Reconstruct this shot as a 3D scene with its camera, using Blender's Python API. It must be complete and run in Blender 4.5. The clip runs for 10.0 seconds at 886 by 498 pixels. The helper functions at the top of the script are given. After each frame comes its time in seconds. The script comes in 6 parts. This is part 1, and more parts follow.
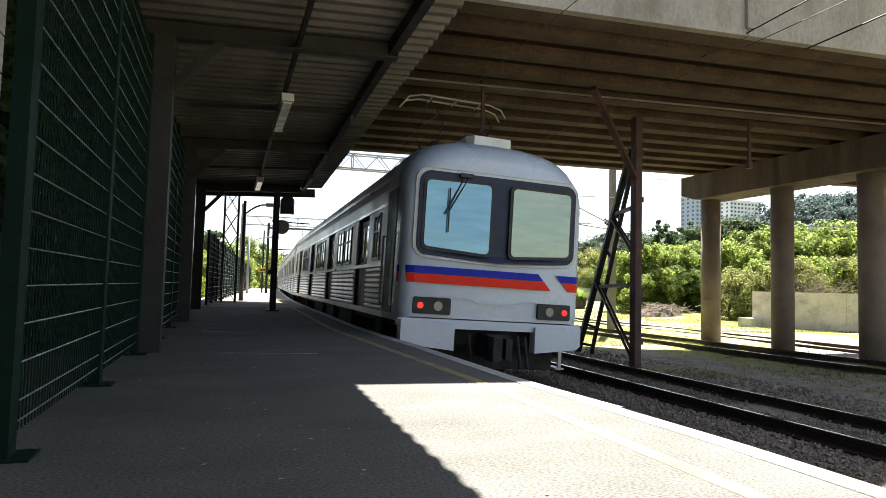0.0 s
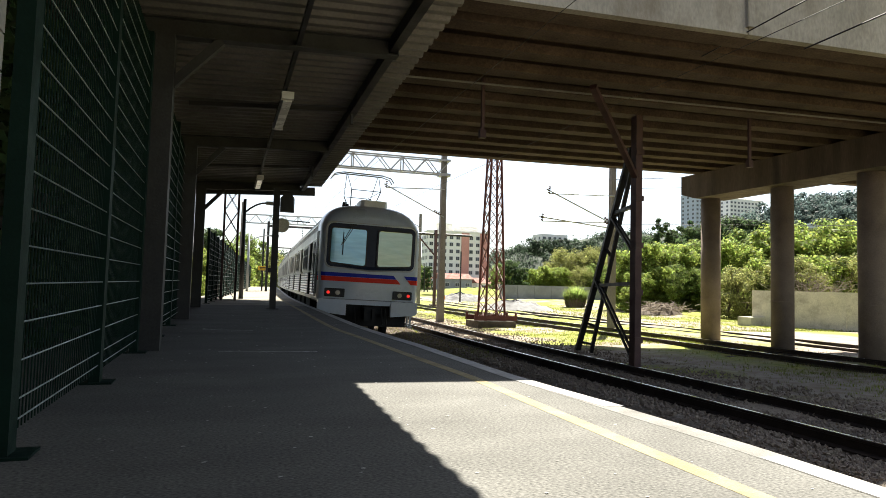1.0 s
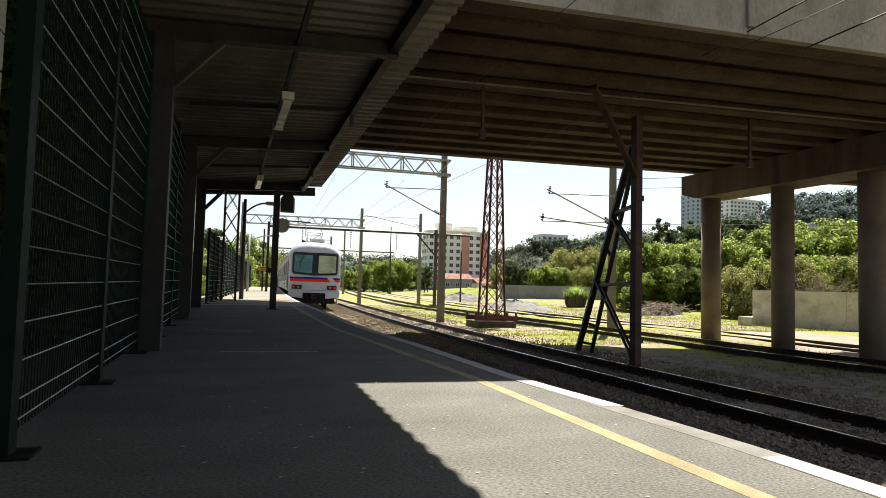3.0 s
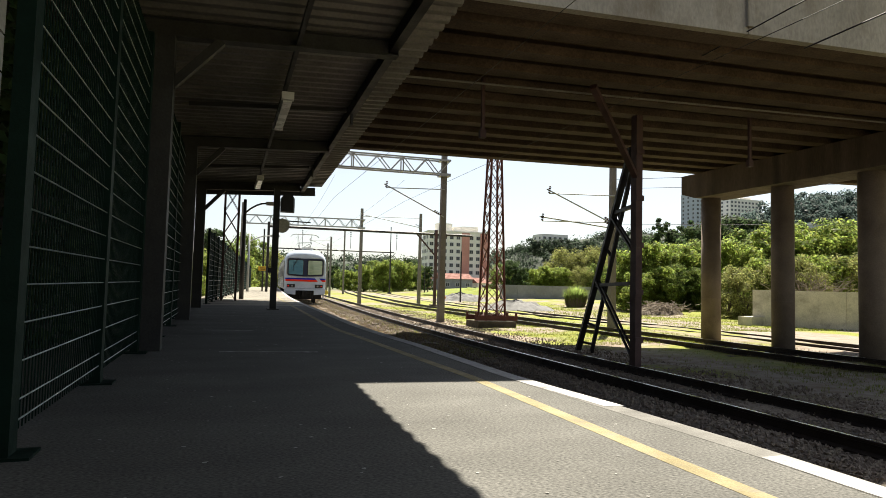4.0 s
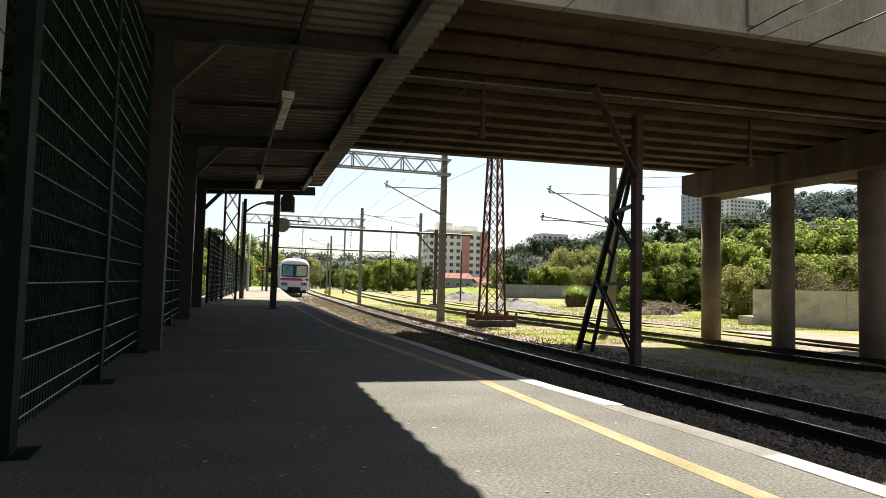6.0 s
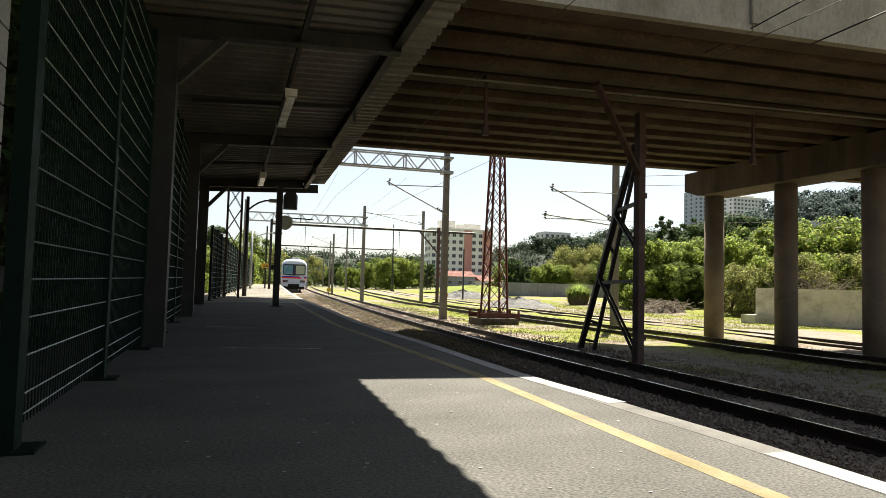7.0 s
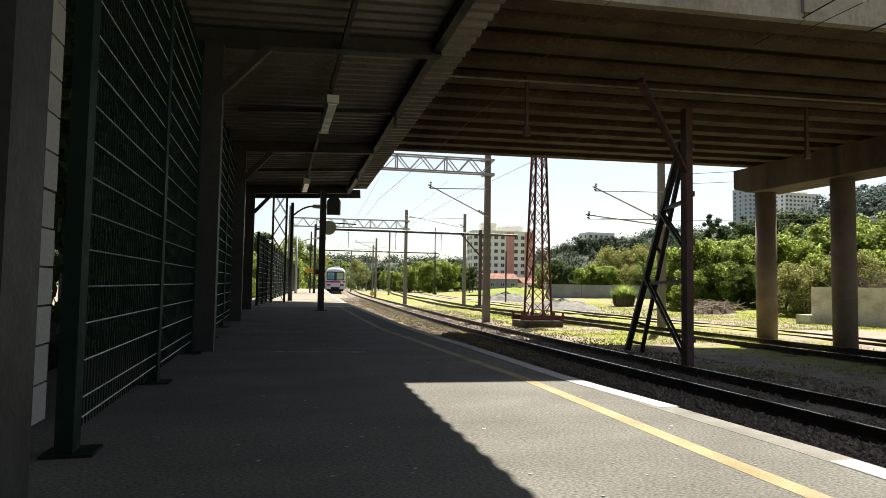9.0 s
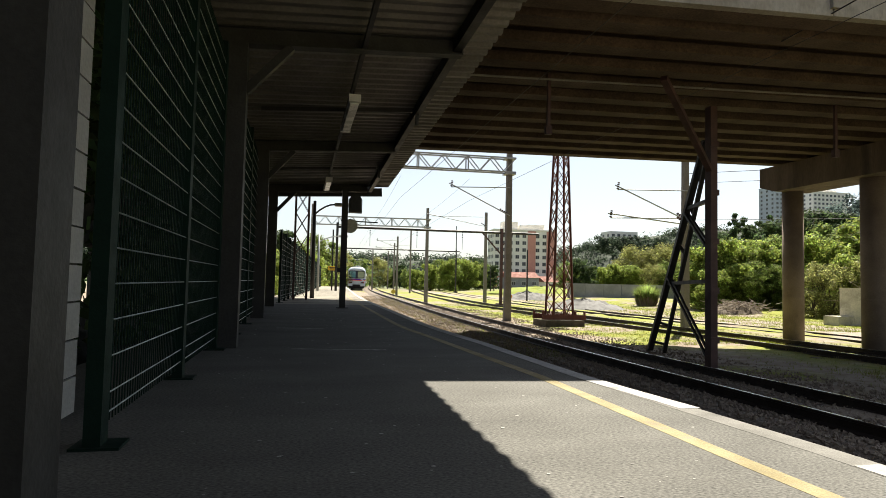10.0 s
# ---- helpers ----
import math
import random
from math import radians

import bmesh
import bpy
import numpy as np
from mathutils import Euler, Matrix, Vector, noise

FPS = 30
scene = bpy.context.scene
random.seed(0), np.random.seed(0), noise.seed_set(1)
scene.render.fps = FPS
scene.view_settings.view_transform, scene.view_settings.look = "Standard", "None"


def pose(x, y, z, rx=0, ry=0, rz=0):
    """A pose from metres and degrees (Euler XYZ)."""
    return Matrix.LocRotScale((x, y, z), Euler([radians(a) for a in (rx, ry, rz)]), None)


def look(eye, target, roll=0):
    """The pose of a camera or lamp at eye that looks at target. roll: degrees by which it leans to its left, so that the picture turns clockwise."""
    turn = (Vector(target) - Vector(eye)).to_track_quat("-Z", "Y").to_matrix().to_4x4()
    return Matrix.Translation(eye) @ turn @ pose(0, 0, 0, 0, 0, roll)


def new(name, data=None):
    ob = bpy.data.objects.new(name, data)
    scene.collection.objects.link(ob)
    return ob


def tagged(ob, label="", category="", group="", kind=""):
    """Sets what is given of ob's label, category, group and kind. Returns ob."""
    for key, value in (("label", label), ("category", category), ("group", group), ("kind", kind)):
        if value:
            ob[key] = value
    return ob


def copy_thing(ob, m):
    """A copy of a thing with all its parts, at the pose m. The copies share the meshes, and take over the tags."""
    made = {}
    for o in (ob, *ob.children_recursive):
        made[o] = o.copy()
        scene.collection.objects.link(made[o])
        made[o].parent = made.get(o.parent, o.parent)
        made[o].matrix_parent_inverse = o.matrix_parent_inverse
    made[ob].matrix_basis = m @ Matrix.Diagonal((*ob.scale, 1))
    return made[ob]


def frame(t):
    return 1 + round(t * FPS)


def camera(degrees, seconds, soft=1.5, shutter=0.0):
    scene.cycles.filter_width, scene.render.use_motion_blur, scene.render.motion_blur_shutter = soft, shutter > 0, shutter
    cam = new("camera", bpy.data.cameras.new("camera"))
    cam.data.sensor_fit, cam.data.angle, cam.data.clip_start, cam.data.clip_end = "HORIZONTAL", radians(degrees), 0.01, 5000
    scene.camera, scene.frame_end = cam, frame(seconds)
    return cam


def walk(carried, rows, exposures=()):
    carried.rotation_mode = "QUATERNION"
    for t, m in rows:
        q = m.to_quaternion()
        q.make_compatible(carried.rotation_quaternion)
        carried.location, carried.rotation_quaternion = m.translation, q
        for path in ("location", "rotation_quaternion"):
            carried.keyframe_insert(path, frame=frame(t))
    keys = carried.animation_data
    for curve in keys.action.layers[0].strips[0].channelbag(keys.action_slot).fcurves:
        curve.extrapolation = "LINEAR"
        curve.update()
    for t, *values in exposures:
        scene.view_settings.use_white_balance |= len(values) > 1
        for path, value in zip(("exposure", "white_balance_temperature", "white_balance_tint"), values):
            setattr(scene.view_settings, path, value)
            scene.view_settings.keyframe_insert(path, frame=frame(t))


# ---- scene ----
cam = camera(70.46, 10.0, soft=0.85)
PATH = [
    (0, (0.0000, 0.0000, 0.7500), (3.2343, 9.4435, 1.3490), 1.472),
    (0.5, (0.0000, 0.0000, 0.7500), (3.2356, 9.4439, 1.3358), 1.532),
    (1, (0.0000, 0.0000, 0.7500), (3.2361, 9.4444, 1.3251), 1.550),
    (1.5, (0.0000, 0.0000, 0.7500), (3.2329, 9.4459, 1.3185), 1.569),
    (2, (0.0000, 0.0000, 0.7500), (3.2323, 9.4465, 1.3114), 1.544),
    (2.5, (0.0000, 0.0000, 0.7500), (3.2322, 9.4459, 1.3233), 1.532),
    (4, (0.0000, 0.0000, 0.7500), (3.2317, 9.4459, 1.3260), 1.468),
    (4.5, (0.0000, 0.0000, 0.7500), (3.2324, 9.4456, 1.3261), 1.472),
    (5, (0.0000, 0.0000, 0.7500), (3.2311, 9.4462, 1.3239), 1.459),
    (5.5, (0.0000, 0.0000, 0.7500), (3.2311, 9.4461, 1.3248), 1.457),
    (7, (-0.0033, -0.0016, 0.7421), (3.1917, 9.4591, 1.2781), 1.572),
    (7.5, (-0.0052, -0.0008, 0.7456), (3.0107, 9.5178, 1.2939), 1.808),
    (8, (-0.0016, 0.0014, 0.7485), (2.7731, 9.5911, 1.3312), 1.361),
    (8.5, (0.0050, 0.0110, 0.7540), (2.6559, 9.6352, 1.3443), 1.422),
    (9, (-0.0062, 0.0344, 0.7414), (2.5497, 9.6857, 1.3081), 0.925),
    (9.5, (-0.0006, 0.0347, 0.7491), (2.4223, 9.7268, 1.1871), 0.404),
    (10, (-0.0028, 0.0186, 0.7459), (2.2262, 9.7524, 1.2798), 1.275),
]
walk(cam, [(t, look(eye, target, roll)) for t, eye, target, roll in PATH],
     [(0, 2.5, 6200, 10), (0.5, 2.32, 6250, 10), (1, 2.05, 6350, 9), (1.5, 1.8, 6400, 9), (2, 1.64, 6500, 9), (2.5, 1.53, 6550, 9), (4, 1.49, 6600, 9), (10, 1.48, 6600, 9)])

# ---- world, sun, exposure ----
SUN_TO = Vector((0.345, 0.45, 1.0)).normalized()
world = bpy.data.worlds.new("sky")
scene.world = world
world.use_nodes = True
wn = world.node_tree
sky = wn.nodes.new("ShaderNodeTexSky")
sky.sky_type, sky.sun_disc = "NISHITA", False
sky.sun_elevation = math.asin(SUN_TO.z)
sky.sun_rotation = math.atan2(SUN_TO.x, SUN_TO.y)
sky.air_density, sky.dust_density, sky.ozone_density = 1.0, 1.0, 1.0
haze = wn.nodes.new("ShaderNodeHueSaturation")
haze.inputs["Saturation"].default_value = 0.58
wn.links.new(sky.outputs["Color"], haze.inputs["Color"])
wn.links.new(haze.outputs["Color"], wn.nodes["Background"].inputs["Color"])
wn.nodes["Background"].inputs["Strength"].default_value = 0.056
sun_data = bpy.data.lights.new("sun", "SUN")
sun_data.energy, sun_data.angle, sun_data.color = 5.0, radians(0.5), (1.0, 0.935, 0.815)
sun = new("sun", sun_data)
sun.matrix_world = look(SUN_TO * 60, (0, 0, 0))


# ---- materials ----
def material(name, base, rough=0.8, metal=0.0, vary=0.25, scale=6.0, fine=60.0, bump=0.15, tint=None, stain=0.0,
             stain_scale=1.2, stain_color=(0.05, 0.045, 0.04), spec=0.5, island=0.0, random_tint=0.0, stretch=(1, 1, 1), coat=0.0):
    """Base colour with a coarse and a fine noise, stains with an outline of their own, and relief."""
    m = bpy.data.materials.new(name)
    m.use_nodes = True
    nt = m.node_tree
    bs = nt.nodes["Principled BSDF"]
    bs.inputs["Roughness"].default_value, bs.inputs["Metallic"].default_value = rough, metal
    bs.inputs["Specular IOR Level"].default_value = spec
    bs.inputs["Coat Weight"].default_value = coat
    tc = nt.nodes.new("ShaderNodeTexCoord")
    mp = nt.nodes.new("ShaderNodeMapping")
    mp.inputs["Scale"].default_value = stretch
    nt.links.new(tc.outputs["Object"], mp.inputs["Vector"])

    def noise_tex(s, detail, rough_n=0.6):
        n = nt.nodes.new("ShaderNodeTexNoise")
        n.inputs["Scale"].default_value, n.inputs["Detail"].default_value, n.inputs["Roughness"].default_value = s, detail, rough_n
        nt.links.new(mp.outputs["Vector"], n.inputs["Vector"])
        return n

    def ramp(src, lo, hi, a, b):
        r = nt.nodes.new("ShaderNodeMapRange")
        r.inputs["From Min"].default_value, r.inputs["From Max"].default_value = lo, hi
        r.inputs["To Min"].default_value, r.inputs["To Max"].default_value = a, b
        nt.links.new(src, r.inputs["Value"])
        return r.outputs["Result"]

    def mix(fac, a, b, blend="MIX"):
        x = nt.nodes.new("ShaderNodeMix")
        x.data_type, x.blend_type = "RGBA", blend
        for sock, v in ((x.inputs["Factor"], fac), (x.inputs["A"], a), (x.inputs["B"], b)):
            if hasattr(v, "node"):
                nt.links.new(v, sock)
            else:
                sock.default_value = v if not isinstance(v, tuple) else (*v, 1.0)[:4]
        return x.outputs["Result"]

    coarse, grain = noise_tex(scale, 4), noise_tex(fine, 3)
    second = tint if tint else tuple(c * (1 - vary) for c in base)
    col = mix(ramp(coarse.outputs["Fac"], 0.32, 0.68, 0, 1), tuple(base), tuple(second))
    g = ramp(grain.outputs["Fac"], 0.25, 0.75, 1 - vary * 0.8, 1 + vary * 0.5)
    gg = nt.nodes.new("ShaderNodeCombineColor")
    for k in ("Red", "Green", "Blue"):
        nt.links.new(g, gg.inputs[k])
    col = mix(1.0, col, gg.outputs["Color"], "MULTIPLY")
    if stain:
        st = noise_tex(stain_scale, 8, 0.7)
        col = mix(ramp(st.outputs["Fac"], 0.52, 0.72, 0, stain), col, tuple(stain_color))
    if random_tint or island:
        src = nt.nodes.new("ShaderNodeObjectInfo") if random_tint else nt.nodes.new("ShaderNodeNewGeometry")
        out = src.outputs["Random"] if random_tint else src.outputs["Random Per Island"]
        amt = random_tint or island
        hs = nt.nodes.new("ShaderNodeHueSaturation")
        nt.links.new(ramp(out, 0, 1, 1 - amt, 1 + amt), hs.inputs["Value"])
        nt.links.new(ramp(out, 0, 1, 0.5 - amt * 0.06, 0.5 + amt * 0.06), hs.inputs["Hue"])
        nt.links.new(col, hs.inputs["Color"])
        col = hs.outputs["Color"]
    nt.links.new(col, bs.inputs["Base Color"])
    nt.links.new(ramp(coarse.outputs["Fac"], 0.3, 0.7, max(0.02, rough - 0.12), min(1, rough + 0.1)), bs.inputs["Roughness"])
    if bump:
        bp = nt.nodes.new("ShaderNodeBump")
        bp.inputs["Strength"].default_value, bp.inputs["Distance"].default_value = bump, 0.02
        nt.links.new(grain.outputs["Fac"], bp.inputs["Height"])
        nt.links.new(bp.outputs["Normal"], bs.inputs["Normal"])
    return m


def leaf_material(name, base, amount=0.45):
    m = material(name, base, rough=0.55, vary=0.6, scale=0.8, fine=9, bump=0.0, island=amount, spec=0.08)
    bs = m.node_tree.nodes["Principled BSDF"]
    tr = m.node_tree.nodes.new("ShaderNodeBsdfTranslucent")
    ad = m.node_tree.nodes.new("ShaderNodeMixShader")
    ad.inputs["Fac"].default_value = 0.55
    src = bs.inputs["Base Color"].links[0].from_socket
    # light that comes through a leaf is more yellow and stronger than what it reflects
    hs = m.node_tree.nodes.new("ShaderNodeHueSaturation")
    hs.inputs["Value"].default_value, hs.inputs["Saturation"].default_value, hs.inputs["Hue"].default_value = 2.3, 0.95, 0.485
    m.node_tree.links.new(src, hs.inputs["Color"])
    m.node_tree.links.new(hs.outputs["Color"], tr.inputs["Color"])
    out = m.node_tree.nodes["Material Output"]
    m.node_tree.links.new(bs.outputs["BSDF"], ad.inputs[1])
    m.node_tree.links.new(tr.outputs["BSDF"], ad.inputs[2])
    m.node_tree.links.new(ad.outputs["Shader"], out.inputs["Surface"])
    return m


def glow_material(name, base, strength):
    m = material(name, base, rough=0.25, vary=0.05, bump=0)
    bs = m.node_tree.nodes["Principled BSDF"]
    bs.inputs["Emission Color"].default_value = (*base, 1)
    bs.inputs["Emission Strength"].default_value = strength
    return m


def glass_material(name, base=(0.9, 0.95, 0.95), rough=0.03, alpha=0.55):
    m = bpy.data.materials.new(name)
    m.use_nodes = True
    nt = m.node_tree
    bs = nt.nodes["Principled BSDF"]
    bs.inputs["Base Color"].default_value = (*base, 1)
    bs.inputs["Roughness"].default_value = rough
    bs.inputs["Transmission Weight"].default_value = alpha
    bs.inputs["IOR"].default_value = 1.45
    bs.inputs["Coat Weight"].default_value = 0.6
    return m


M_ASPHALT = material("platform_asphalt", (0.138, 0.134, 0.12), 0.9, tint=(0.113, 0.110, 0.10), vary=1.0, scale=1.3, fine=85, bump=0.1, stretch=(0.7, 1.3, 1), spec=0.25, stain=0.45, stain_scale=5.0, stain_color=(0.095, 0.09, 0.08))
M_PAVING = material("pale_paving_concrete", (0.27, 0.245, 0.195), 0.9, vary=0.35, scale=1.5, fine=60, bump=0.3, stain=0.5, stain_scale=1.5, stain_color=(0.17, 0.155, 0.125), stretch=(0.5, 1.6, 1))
M_COPING = material("platform_concrete", (0.19, 0.182, 0.162), 0.85, vary=0.45, scale=2.5, fine=110, bump=0.35, stain=0.5, stain_scale=3.0, stain_color=(0.12, 0.11, 0.10))
M_WHITE_LINE = material("worn_white_paint", (0.42, 0.41, 0.39), 0.8, vary=0.3, scale=3, fine=90, bump=0.3, stain=0.9, stain_scale=9, stain_color=(0.17, 0.16, 0.14))
M_YELLOW = material("worn_yellow_paint", (0.30, 0.245, 0.115), 0.8, vary=0.35, scale=3, fine=90, bump=0.3, stain=0.85, stain_scale=8, stain_color=(0.16, 0.145, 0.115))
# girders, deck and crossbeams: stained, and base colours darkened to deepen under-deck shade
M_CONCRETE = material("viaduct_shade_darkened_concrete", (0.108, 0.074, 0.052), 0.95, spec=0.2, vary=0.5, scale=0.9, fine=25, bump=0.3, stain=0.8, stain_scale=0.8, stain_color=(0.045, 0.03, 0.021))
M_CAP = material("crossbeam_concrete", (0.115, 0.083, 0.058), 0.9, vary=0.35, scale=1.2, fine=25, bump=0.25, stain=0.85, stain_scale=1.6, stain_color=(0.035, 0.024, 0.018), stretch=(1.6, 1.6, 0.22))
M_FASCIA = material("viaduct_fascia_concrete", (0.31, 0.285, 0.24), 0.9, vary=0.3, scale=0.8, fine=25, bump=0.25, stain=0.8, stain_scale=1.3, stain_color=(0.13, 0.105, 0.075), stretch=(1, 1, 0.45))
M_PIER = material("pier_concrete", (0.235, 0.18, 0.135), 0.9, vary=0.3, scale=1.3, fine=35, bump=0.25, stain=0.45, stain_scale=1.5, stain_color=(0.11, 0.08, 0.06))
M_GREEN = material("green_fence_paint", (0.003, 0.019, 0.012), 0.7, spec=0.2, vary=0.3, scale=5, fine=60, bump=0.1)
M_WIRE = material("fence_wire", (0.22, 0.27, 0.25), 0.4, metal=0.5, vary=0.2, bump=0.0)
M_STEEL = material("canopy_steel_paint", (0.042, 0.041, 0.039), 0.65, spec=0.3, vary=0.35, scale=3, fine=40, bump=0.15, stain=0.3, stain_scale=2.5, stain_color=(0.025, 0.018, 0.014))
M_DARK = material("dark_steel", (0.018, 0.016, 0.016), 0.6, vary=0.4, scale=3, fine=40, bump=0.12)
M_RUST = material("red_brown_steel", (0.075, 0.03, 0.027), 0.65, vary=0.4, scale=2.5, fine=40, bump=0.2, stain=0.5, stain_scale=3, stain_color=(0.03, 0.017, 0.014))
M_TOWER = material("rusty_red_tower_paint", (0.13, 0.038, 0.026), 0.7, vary=0.4, scale=2, fine=40, bump=0.2)
M_SHEET = material("corrugated_sheet", (0.15, 0.14, 0.122), 0.55, metal=0.15, vary=0.35, scale=1.5, fine=30, bump=0.08, stain=0.4, stain_scale=1.4, stain_color=(0.035, 0.03, 0.025))
M_GALV = material("galvanised_steel", (0.40, 0.41, 0.40), 0.5, metal=0.5, vary=0.2, scale=3, fine=50, bump=0.1)
M_MAST = material("mast_concrete", (0.21, 0.195, 0.175), 0.9, vary=0.3, scale=2, fine=40, bump=0.2, stain=0.3, stain_scale=1.6)
M_RAIL = material("rail_steel", (0.045, 0.032, 0.026), 0.6, metal=0.6, vary=0.4, scale=4, fine=40, bump=0.2)
M_RAILHEAD = material("rail_running_band", (0.62, 0.60, 0.58), 0.24, metal=1.0, vary=0.15, scale=3, bump=0.0)
M_SLEEPER = material("sleeper_wood", (0.11, 0.085, 0.065), 0.9, vary=0.4, scale=3, fine=50, bump=0.5, random_tint=0.3)
M_STONE = material("ballast_stone", (0.235, 0.185, 0.14), 0.95, vary=0.3, scale=3, fine=50, bump=0.3, island=0.25)
M_STAINLESS = material("fluted_stainless_steel", (0.72, 0.72, 0.70), 0.36, metal=1.0, vary=0.2, scale=1.2, fine=20, bump=0.03)
M_FRONT = material("silver_grey_cab_paint", (0.46, 0.525, 0.62), 0.34, vary=0.08, scale=1.2, fine=25, bump=0.03, stain=0.12, stain_scale=2, stain_color=(0.25, 0.25, 0.26), coat=0.3)
M_NAVY = material("dark_blue_grey_surround", (0.024, 0.032, 0.062), 0.45, spec=0.2, vary=0.15, bump=0.02)
M_RUBBER = material("black_rubber", (0.012, 0.012, 0.013), 0.6, vary=0.2, bump=0.05)
M_BLUE = material("blue_stripe_paint", (0.012, 0.024, 0.36), 0.4, spec=0.12, vary=0.1, bump=0.0)
M_RED = material("red_stripe_paint", (0.72, 0.03, 0.012), 0.4, spec=0.12, vary=0.1, bump=0.0)
M_BLACK = material("underframe_black", (0.018, 0.017, 0.017), 0.8, vary=0.4, scale=5, fine=40, bump=0.3)
M_ROOF = material("car_roof_grey", (0.34, 0.34, 0.33), 0.6, vary=0.2, scale=1, fine=20, bump=0.08, stain=0.3)
# windscreen panes: reflections are painted as pale base colours and stretched noise
M_WINDOW_CAB = material("cab_glass_blue_reflection", (0.17, 0.36, 0.40), 0.04, vary=0.25, scale=1.0, fine=5, bump=0.0, stretch=(0.3, 1, 1.5), tint=(0.09, 0.24, 0.36), metal=0.3, coat=1.0)
M_WINDOW_CAB2 = material("cab_glass_green_reflection", (0.20, 0.29, 0.20), 0.04, vary=0.25, scale=1.0, fine=5, bump=0.0, stretch=(0.3, 1, 1.5), tint=(0.30, 0.34, 0.24), metal=0.3, coat=1.0)
M_WINDOW = glass_material("dark_window_glass", (0.05, 0.06, 0.06), 0.05, 0.2)
M_TAIL = glow_material("tail_lamp_red", (0.7, 0.012, 0.01), 0.22)
M_LENS = material("clear_lamp_lens", (0.22, 0.22, 0.22), 0.12, vary=0.1, bump=0)
M_WHITE_WALL = material("white_block_paint", (0.45, 0.445, 0.42), 0.85, vary=0.2, scale=2, fine=40, bump=0.2, stain=0.4, stain_scale=1.5, stain_color=(0.3, 0.28, 0.24), random_tint=0.08)
M_RENDER = material("old_rendered_wall", (0.62, 0.585, 0.47), 0.9, vary=0.3, scale=0.7, fine=20, bump=0.2, stain=0.7, stain_scale=0.9, stain_color=(0.17, 0.15, 0.12))
M_GREYWALL = material("grey_block_wall", (0.27, 0.28, 0.30), 0.95, vary=0.3, scale=0.6, fine=12, bump=0.2)
M_BARK = material("bark", (0.10, 0.075, 0.055), 0.95, vary=0.4, scale=4, fine=40, bump=0.5)
LEAF_A = leaf_material("leaf_bright_green", (0.185, 0.245, 0.045))
LEAF_B = leaf_material("leaf_mid_green", (0.14, 0.195, 0.045))
LEAF_C = leaf_material("leaf_dark_green", (0.05, 0.082, 0.03))
LEAF_D = leaf_material("leaf_olive", (0.185, 0.2, 0.06))
# distance haze painted into the leaf colour: paler and bluer green
LEAF_HAZE = leaf_material("leaf_distance_haze", (0.065, 0.092, 0.085), 0.25)
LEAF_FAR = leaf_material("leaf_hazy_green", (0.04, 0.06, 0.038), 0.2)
M_STRAW = material("dry_straw", (0.34, 0.26, 0.13), 0.9, vary=0.3, scale=3, fine=30, bump=0.0, island=0.3)
M_GRASS = leaf_material("grass_blades", (0.135, 0.165, 0.018), 0.45)


# ---- mesh helpers ----
def box(bm, c, s, m=None):
    """A box at c with sizes s, turned by the matrix m."""
    m = m or Matrix()
    vs = [bm.verts.new(m @ Vector((c[0] + s[0] * i / 2, c[1] + s[1] * j / 2, c[2] + s[2] * k / 2)))
          for i in (-1, 1) for j in (-1, 1) for k in (-1, 1)]
    for f in ((0, 1, 3, 2), (4, 6, 7, 5), (0, 4, 5, 1), (2, 3, 7, 6), (0, 2, 6, 4), (1, 5, 7, 3)):
        bm.faces.new([vs[i] for i in f])
    return vs


def rod(bm, a, b, r, r2=None, n=8, cap=True):
    """A round bar from a to b."""
    a, b = Vector(a), Vector(b)
    d = b - a
    if d.length < 1e-6:
        return
    q = d.to_track_quat("Z", "Y")
    r2 = r if r2 is None else r2
    rings = []
    for p, rr in ((a, r), (b, r2)):
        rings.append([bm.verts.new(p + q @ Vector((math.cos(6.28319 * i / n) * rr, math.sin(6.28319 * i / n) * rr, 0))) for i in range(n)])
    for i in range(n):
        j = (i + 1) % n
        bm.faces.new((rings[0][i], rings[0][j], rings[1][j], rings[1][i]))
    if cap:
        bm.faces.new(rings[0][::-1])
        bm.faces.new(rings[1])


def bar(bm, a, b, w, h, up=(0, 0, 1)):
    """A bar of rectangular section w x h from a to b."""
    a, b = Vector(a), Vector(b)
    d = (b - a).normalized()
    s = d.cross(Vector(up))
    if s.length < 1e-4:
        s = d.cross(Vector((1, 0, 0)))
    s.normalize()
    u = s.cross(d)
    ring = [[bm.verts.new(p + s * (w / 2 * i) + u * (h / 2 * j)) for i, j in ((-1, -1), (1, -1), (1, 1), (-1, 1))] for p in (a, b)]
    for i in range(4):
        j = (i + 1) % 4
        bm.faces.new((ring[0][i], ring[0][j], ring[1][j], ring[1][i]))
    bm.faces.new(ring[0][::-1])
    bm.faces.new(ring[1])


def sweep(bm, profile, frames, close=True, caps=True):
    """A profile of (x, z) carried along frames (matrices whose y is the way)."""
    rings = [[bm.verts.new(m @ Vector((x, 0, z))) for x, z in profile] for m in frames]
    n = len(profile)
    for a, b in zip(rings, rings[1:]):
        for i in range(n if close else n - 1):
            j = (i + 1) % n
            bm.faces.new((a[i], a[j], b[j], b[i]))
    if caps and close:
        bm.faces.new(rings[0])
        bm.faces.new(rings[-1][::-1])
    return rings


